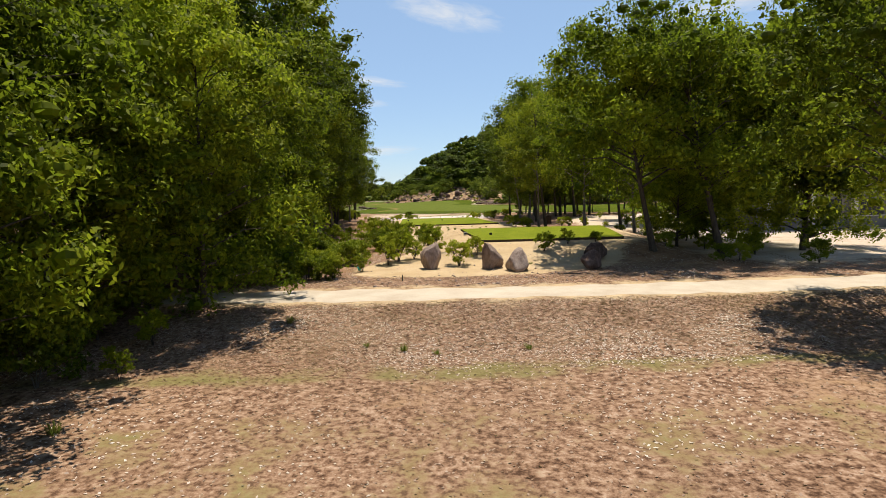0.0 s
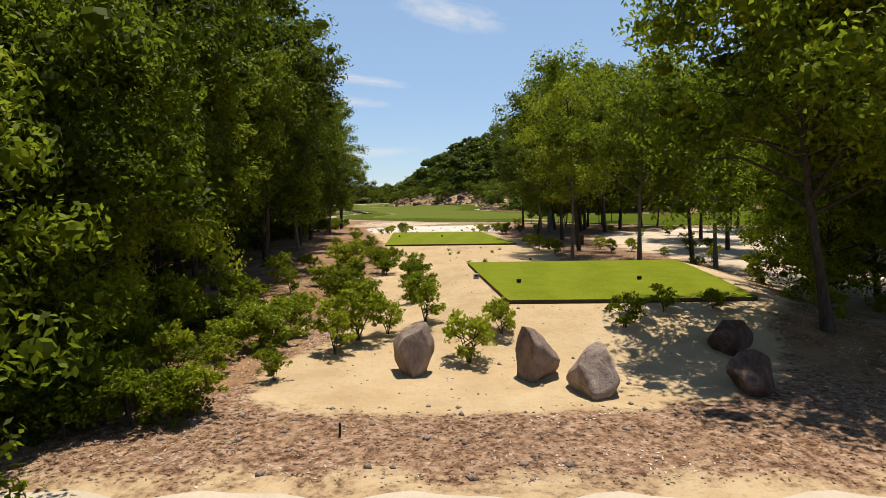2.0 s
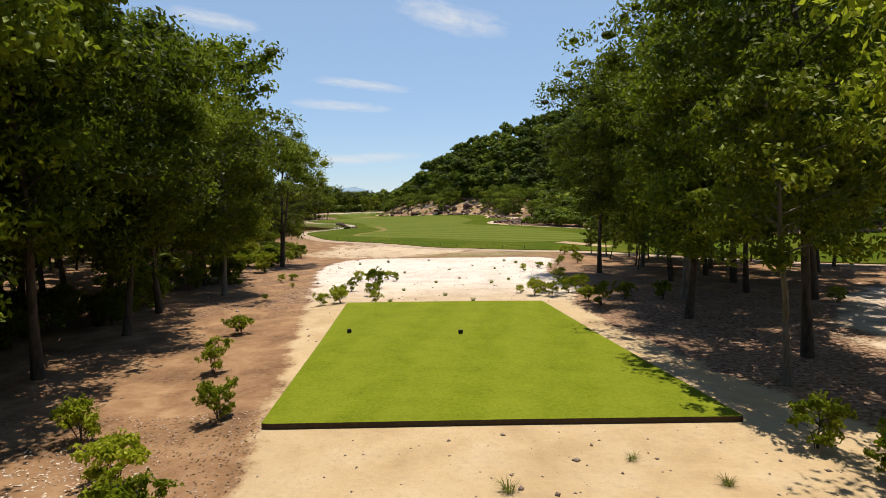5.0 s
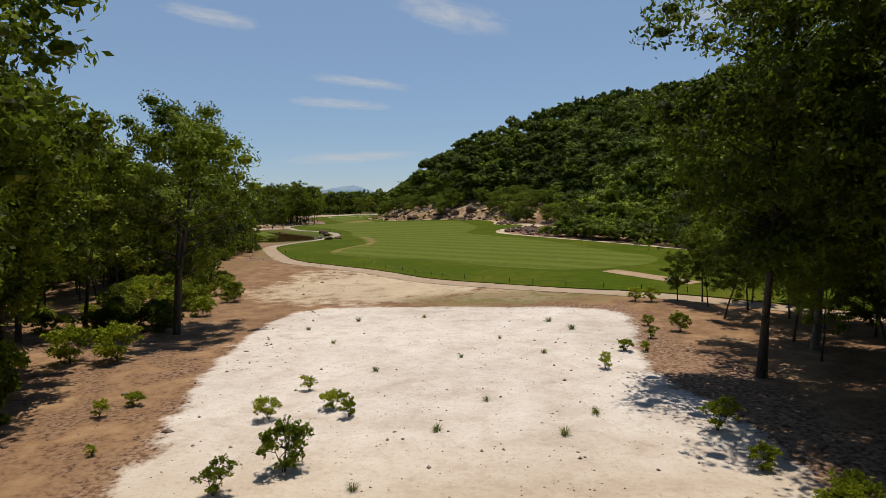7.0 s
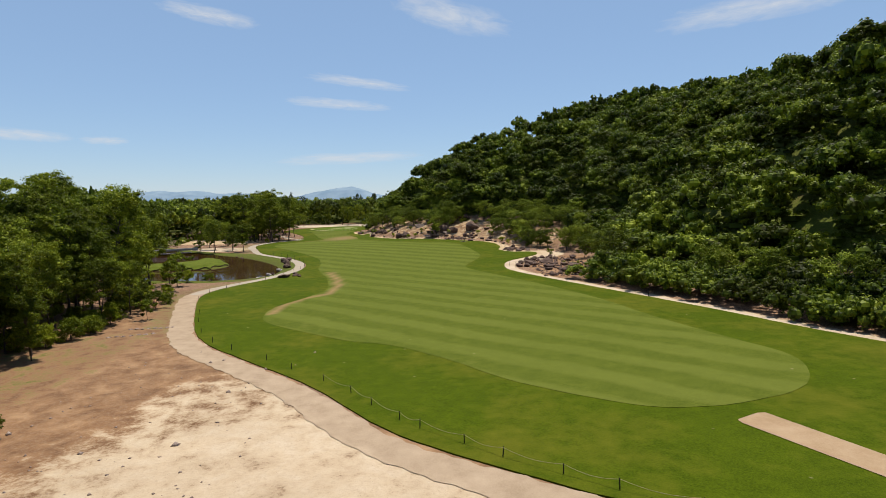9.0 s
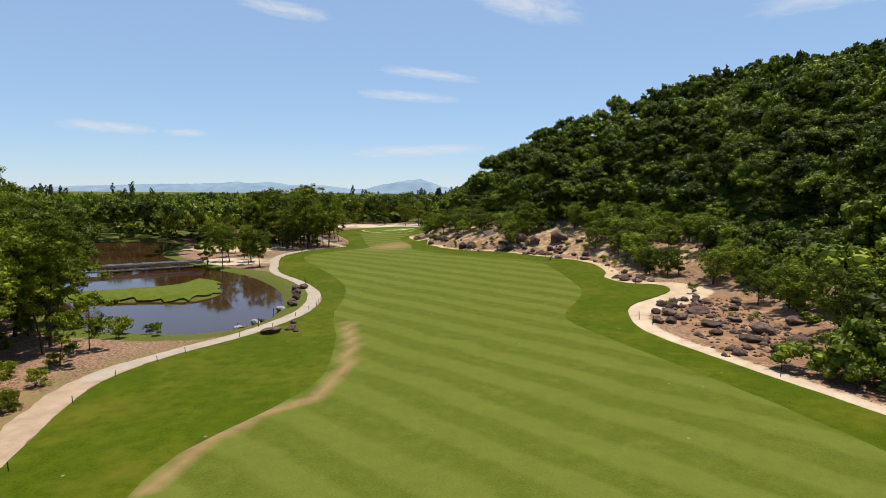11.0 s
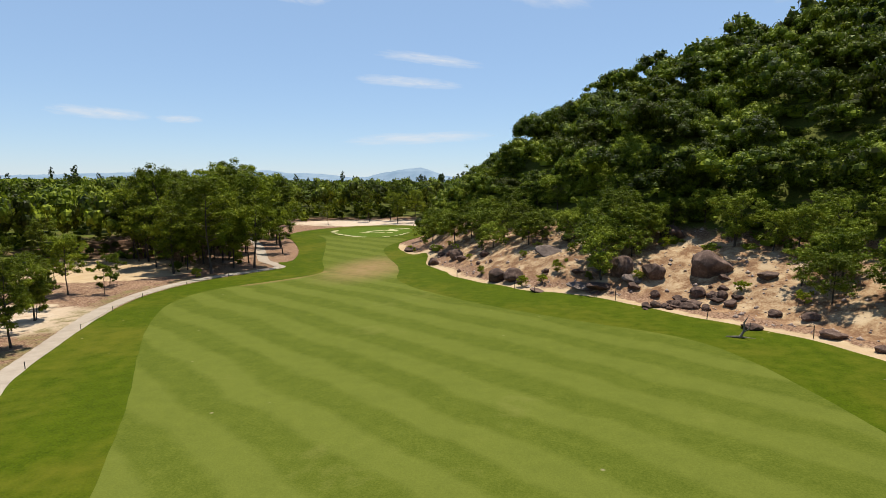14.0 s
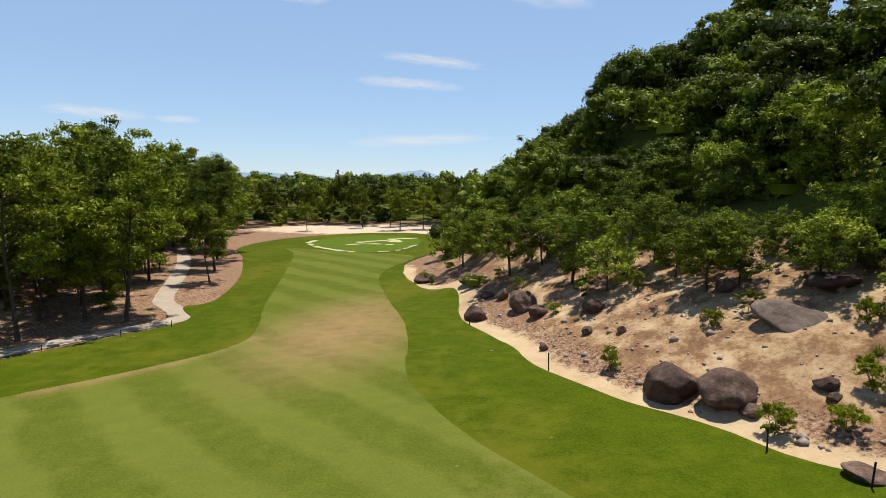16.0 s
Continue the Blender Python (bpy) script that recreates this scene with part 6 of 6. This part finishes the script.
# the building behind the trees on the road's far side
M_RENDER = plain_material("grey_render", (0.20, 0.185, 0.165), 0.9, 0.2, 0.7)
M_SLAB = plain_material("pale_slab", (0.58, 0.55, 0.49), 0.85, 0.12, 0.8)
M_DARK = plain_material("opening_shade", (0.02, 0.02, 0.022), 0.4)
house = root("building", "long low grey building with pale roof edge behind the trees", "building", "", pose(43, 61.5, on_ground(43, 61.5) - 0.1, 0, 0, 8))
box_part("wall", house, (21, 6, 4.7), (0, 3, 2.35), M_RENDER, 0.03)
box_part("roof", house, (22.4, 7.6, 0.4), (0, 2.9, 4.9), M_SLAB, 0.05, "pale overhanging roof slab")
for i in range(5):
    box_part("pillar", house, (0.45, 0.45, 4.7), (-9.6 + i * 4.8, -0.45, 2.35), M_SLAB, 0.03, "pale square pillar")
# near-black boxes on the wall; their colour stands for the shade inside openings
for i in range(4):
    win = box_part("window", house, (2.6, 0.12, 1.7), (-7.2 + i * 4.8, -0.03, 2.3), M_DARK, 0.02, "dark panel painted as a shaded window opening")
    box_part("window_sill", win, (2.9, 0.26, 0.1), (-7.2 + i * 4.8, -0.1, 1.4), M_SLAB, 0.02)

# a bleached dead branch lying by the last boulder
drift = Pile()
tube(drift, [(-0.9, 0.1, 0.08), (-0.3, 0, 0.16), (0.1, 0, 0.2), (0.35, 0.1, 0.7), (0.3, 0.2, 1.3), (0.55, 0.2, 1.8)], [0.05, 0.08, 0.12, 0.09, 0.06, 0.02], 7)
tube(drift, [(0.3, 0.1, 0.6), (0.7, -0.1, 0.9), (0.75, -0.2, 1.5)], [0.06, 0.045, 0.015], 6)
tube(drift, [(0.1, 0, 0.2), (0.7, 0.3, 0.1), (1.2, 0.35, 0.12)], [0.09, 0.06, 0.02], 6)
tagged(new("driftwood", drift.mesh("driftwood", M_PALEBARK, True)), "bleached dead branch standing on the sand beside a boulder", "branch").matrix_basis = pose(5.0, 286.9, on_ground(5.0, 286.9), 0, 0, -20)

# the low weir bridge over the pond
bridge = root("footbridge", "low concrete footbridge across the pond", "bridge", "", pose(-81, 269.6, -1.25, 0, 0, 41.5))
box_part("deck", bridge, (38, 2.0, 0.22), (0, 0, 0), M_CONCRETE, 0.03)
for s in (-1, 1):
    box_part("kerb", bridge, (38, 0.22, 0.26), (0, s * 0.95, 0.22), M_CONCRETE, 0.03)
box_part("pipe_beam", bridge, (36, 0.35, 0.35), (-0.5, -2.2, -0.55), M_CONCRETE, 0.12, "pale round concrete beam beside the deck")
for i in range(6):
    box_part("pier", bridge, (0.4, 1.7, 1.9), (-15 + i * 6.0, 0, -1.0), M_CONCRETE, 0.03)
for i in range(3):
    box_part("abutment", bridge, (1.4, 0.35, 0.6), (18.6 + 0.5 * i, -1.6 + 1.5 * i, 0.1), M_CONCRETE, 0.04)

# worn pale marks on the putting green
M_WORN = path_material("worn_turf", (0.45, 0.42, 0.20), (0.62, 0.58, 0.34))
for name, line, half in (("worn_ring", GREEN[36:45], 0.42), ("worn_ring_front", GREEN[0:4], 0.5), ("worn_ring_side", GREEN[24:33], 0.38), ("worn_middle", smooth_line([(-51, 391), (-47, 394), (-43.5, 392), (-46, 397), (-42, 399)]), 0.75),
                         ("worn_middle_back", smooth_line([(-52, 387), (-48, 388.5), (-44, 387)]), 0.5)):
    patch(name, line, 0.165, M_WORN, 0.5, "pale worn marks on the putting green", "turf", None, half, "structure", 0.2, 0.32)

# ---- distance: mountains and thin clouds ----


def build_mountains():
    m, nt, out = material("hazed_mountain")
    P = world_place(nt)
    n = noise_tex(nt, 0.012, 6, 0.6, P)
    # distance haze is put into the blue base colour and a faint glow
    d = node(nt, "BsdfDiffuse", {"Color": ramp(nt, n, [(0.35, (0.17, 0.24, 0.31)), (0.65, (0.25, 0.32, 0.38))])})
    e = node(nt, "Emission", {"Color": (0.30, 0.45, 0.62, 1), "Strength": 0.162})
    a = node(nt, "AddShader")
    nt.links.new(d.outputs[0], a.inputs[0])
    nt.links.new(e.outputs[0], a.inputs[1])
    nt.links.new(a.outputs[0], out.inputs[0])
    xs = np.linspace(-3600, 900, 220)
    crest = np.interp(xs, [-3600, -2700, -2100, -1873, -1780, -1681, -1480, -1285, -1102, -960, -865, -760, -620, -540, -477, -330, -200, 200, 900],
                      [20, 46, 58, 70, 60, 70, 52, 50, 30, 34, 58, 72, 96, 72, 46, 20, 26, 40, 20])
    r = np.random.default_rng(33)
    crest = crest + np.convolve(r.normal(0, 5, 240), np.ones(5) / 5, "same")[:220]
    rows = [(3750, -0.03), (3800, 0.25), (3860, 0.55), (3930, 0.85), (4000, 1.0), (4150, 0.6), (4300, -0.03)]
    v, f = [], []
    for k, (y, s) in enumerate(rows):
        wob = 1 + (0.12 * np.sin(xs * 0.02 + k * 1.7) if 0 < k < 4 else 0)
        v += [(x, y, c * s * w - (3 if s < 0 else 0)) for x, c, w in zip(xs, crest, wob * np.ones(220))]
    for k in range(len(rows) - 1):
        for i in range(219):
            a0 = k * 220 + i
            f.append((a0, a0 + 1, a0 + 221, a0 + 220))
    tagged(new("backdrop_mountains", mesh_from("mountains", np.array(v), np.array(f), m, True)), "mountain range on the horizon, tinted blue-grey for haze", "mountain", "", "structure")


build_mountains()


def cloud_material():
    m, nt, out = material("self_lit_cloud")
    tc = node(nt, "TexCoord").outputs["Object"]
    obj = node(nt, "ObjectInfo").outputs["Random"]
    off = node(nt, "CombineXYZ", {"X": math_node(nt, "MULTIPLY", obj, 40.0), "Y": 0.0, "Z": math_node(nt, "MULTIPLY", obj, 17.0)})
    vec = node(nt, "VectorMath", {0: tc, 1: off.outputs[0]}, operation="ADD").outputs[0]
    mp = node(nt, "Mapping", {"Vector": vec, "Scale": (2.6, 1.0, 2.0)})
    n = noise_tex(nt, 1.3, 7, 0.62, mp.outputs[0], 0.5)
    sep = node(nt, "SeparateXYZ", {"Vector": tc})
    ex = math_node(nt, "SUBTRACT", 1.0, math_node(nt, "POWER", math_node(nt, "ABSOLUTE", sep.outputs[0]), 2.0), True)
    ez = math_node(nt, "SUBTRACT", 1.0, math_node(nt, "POWER", math_node(nt, "ABSOLUTE", sep.outputs[2]), 1.6), True)
    fall = math_node(nt, "MULTIPLY", ex, ez)
    d = ramp(nt, math_node(nt, "MULTIPLY", math_node(nt, "ADD", n, 0.12), fall), [(0.26, 0.0), (0.78, 0.75)])
    t = node(nt, "BsdfTransparent")
    # the cloud's sunlit white is given as emission
    e = node(nt, "Emission", {"Color": (0.93, 0.96, 1.0, 1), "Strength": 0.65})
    mx = node(nt, "MixShader", {0: d})
    nt.links.new(t.outputs[0], mx.inputs[1])
    nt.links.new(e.outputs[0], mx.inputs[2])
    nt.links.new(mx.outputs[0], out.inputs[0])
    return m


M_CLOUD = cloud_material()


def cloud(az, el, w, h, tilt):
    """A thin high cloud sheet far off. Degrees; az to the right of north."""
    far = 3400.0
    a, e = radians(az), radians(el)
    c = Vector((math.sin(a) * math.cos(e), math.cos(a) * math.cos(e), math.sin(e))) * far + Vector((0, 140, 10))
    k = 24
    v, f = [], []
    for i in range(k + 1):
        for j in range(5):
            x, z = i / k * 2 - 1, j / 2 - 1
            v.append((x, 0.05 * math.sin(x * 5 + z), z))
    for i in range(k):
        for j in range(4):
            f.append((i * 5 + j, (i + 1) * 5 + j, (i + 1) * 5 + j + 1, i * 5 + j + 1))
    ob = new("backdrop_cloud", mesh_from("cloud", np.array(v), np.array(f), M_CLOUD, True))
    ob.matrix_basis = Matrix.Translation(c) @ Euler((0, 0, -a)).to_matrix().to_4x4() @ Euler((0, radians(tilt), 0)).to_matrix().to_4x4() @ Matrix.Diagonal((far * math.tan(radians(w / 2)), 40, far * math.tan(radians(h / 2)), 1))
    ob.visible_shadow = False
    tagged(ob, "thin wisp of white high cloud in the blue sky", "cloud", "clouds", "structure")


for c in [(0.5, 16.8, 15, 4.2, 14), (26.5, 15.4, 19, 3.4, -3), (-10.3, 8.9, 13, 1.5, 3), (-8.4, 10.9, 13, 1.5, 6), (-9.3, 3.9, 18, 1.7, -3), (-21.5, 15.9, 11, 2.2, 7), (-36, 5.2, 10, 1.5, 2), (-30, 5.0, 5, 1.0, 0)]:
    cloud(*c)
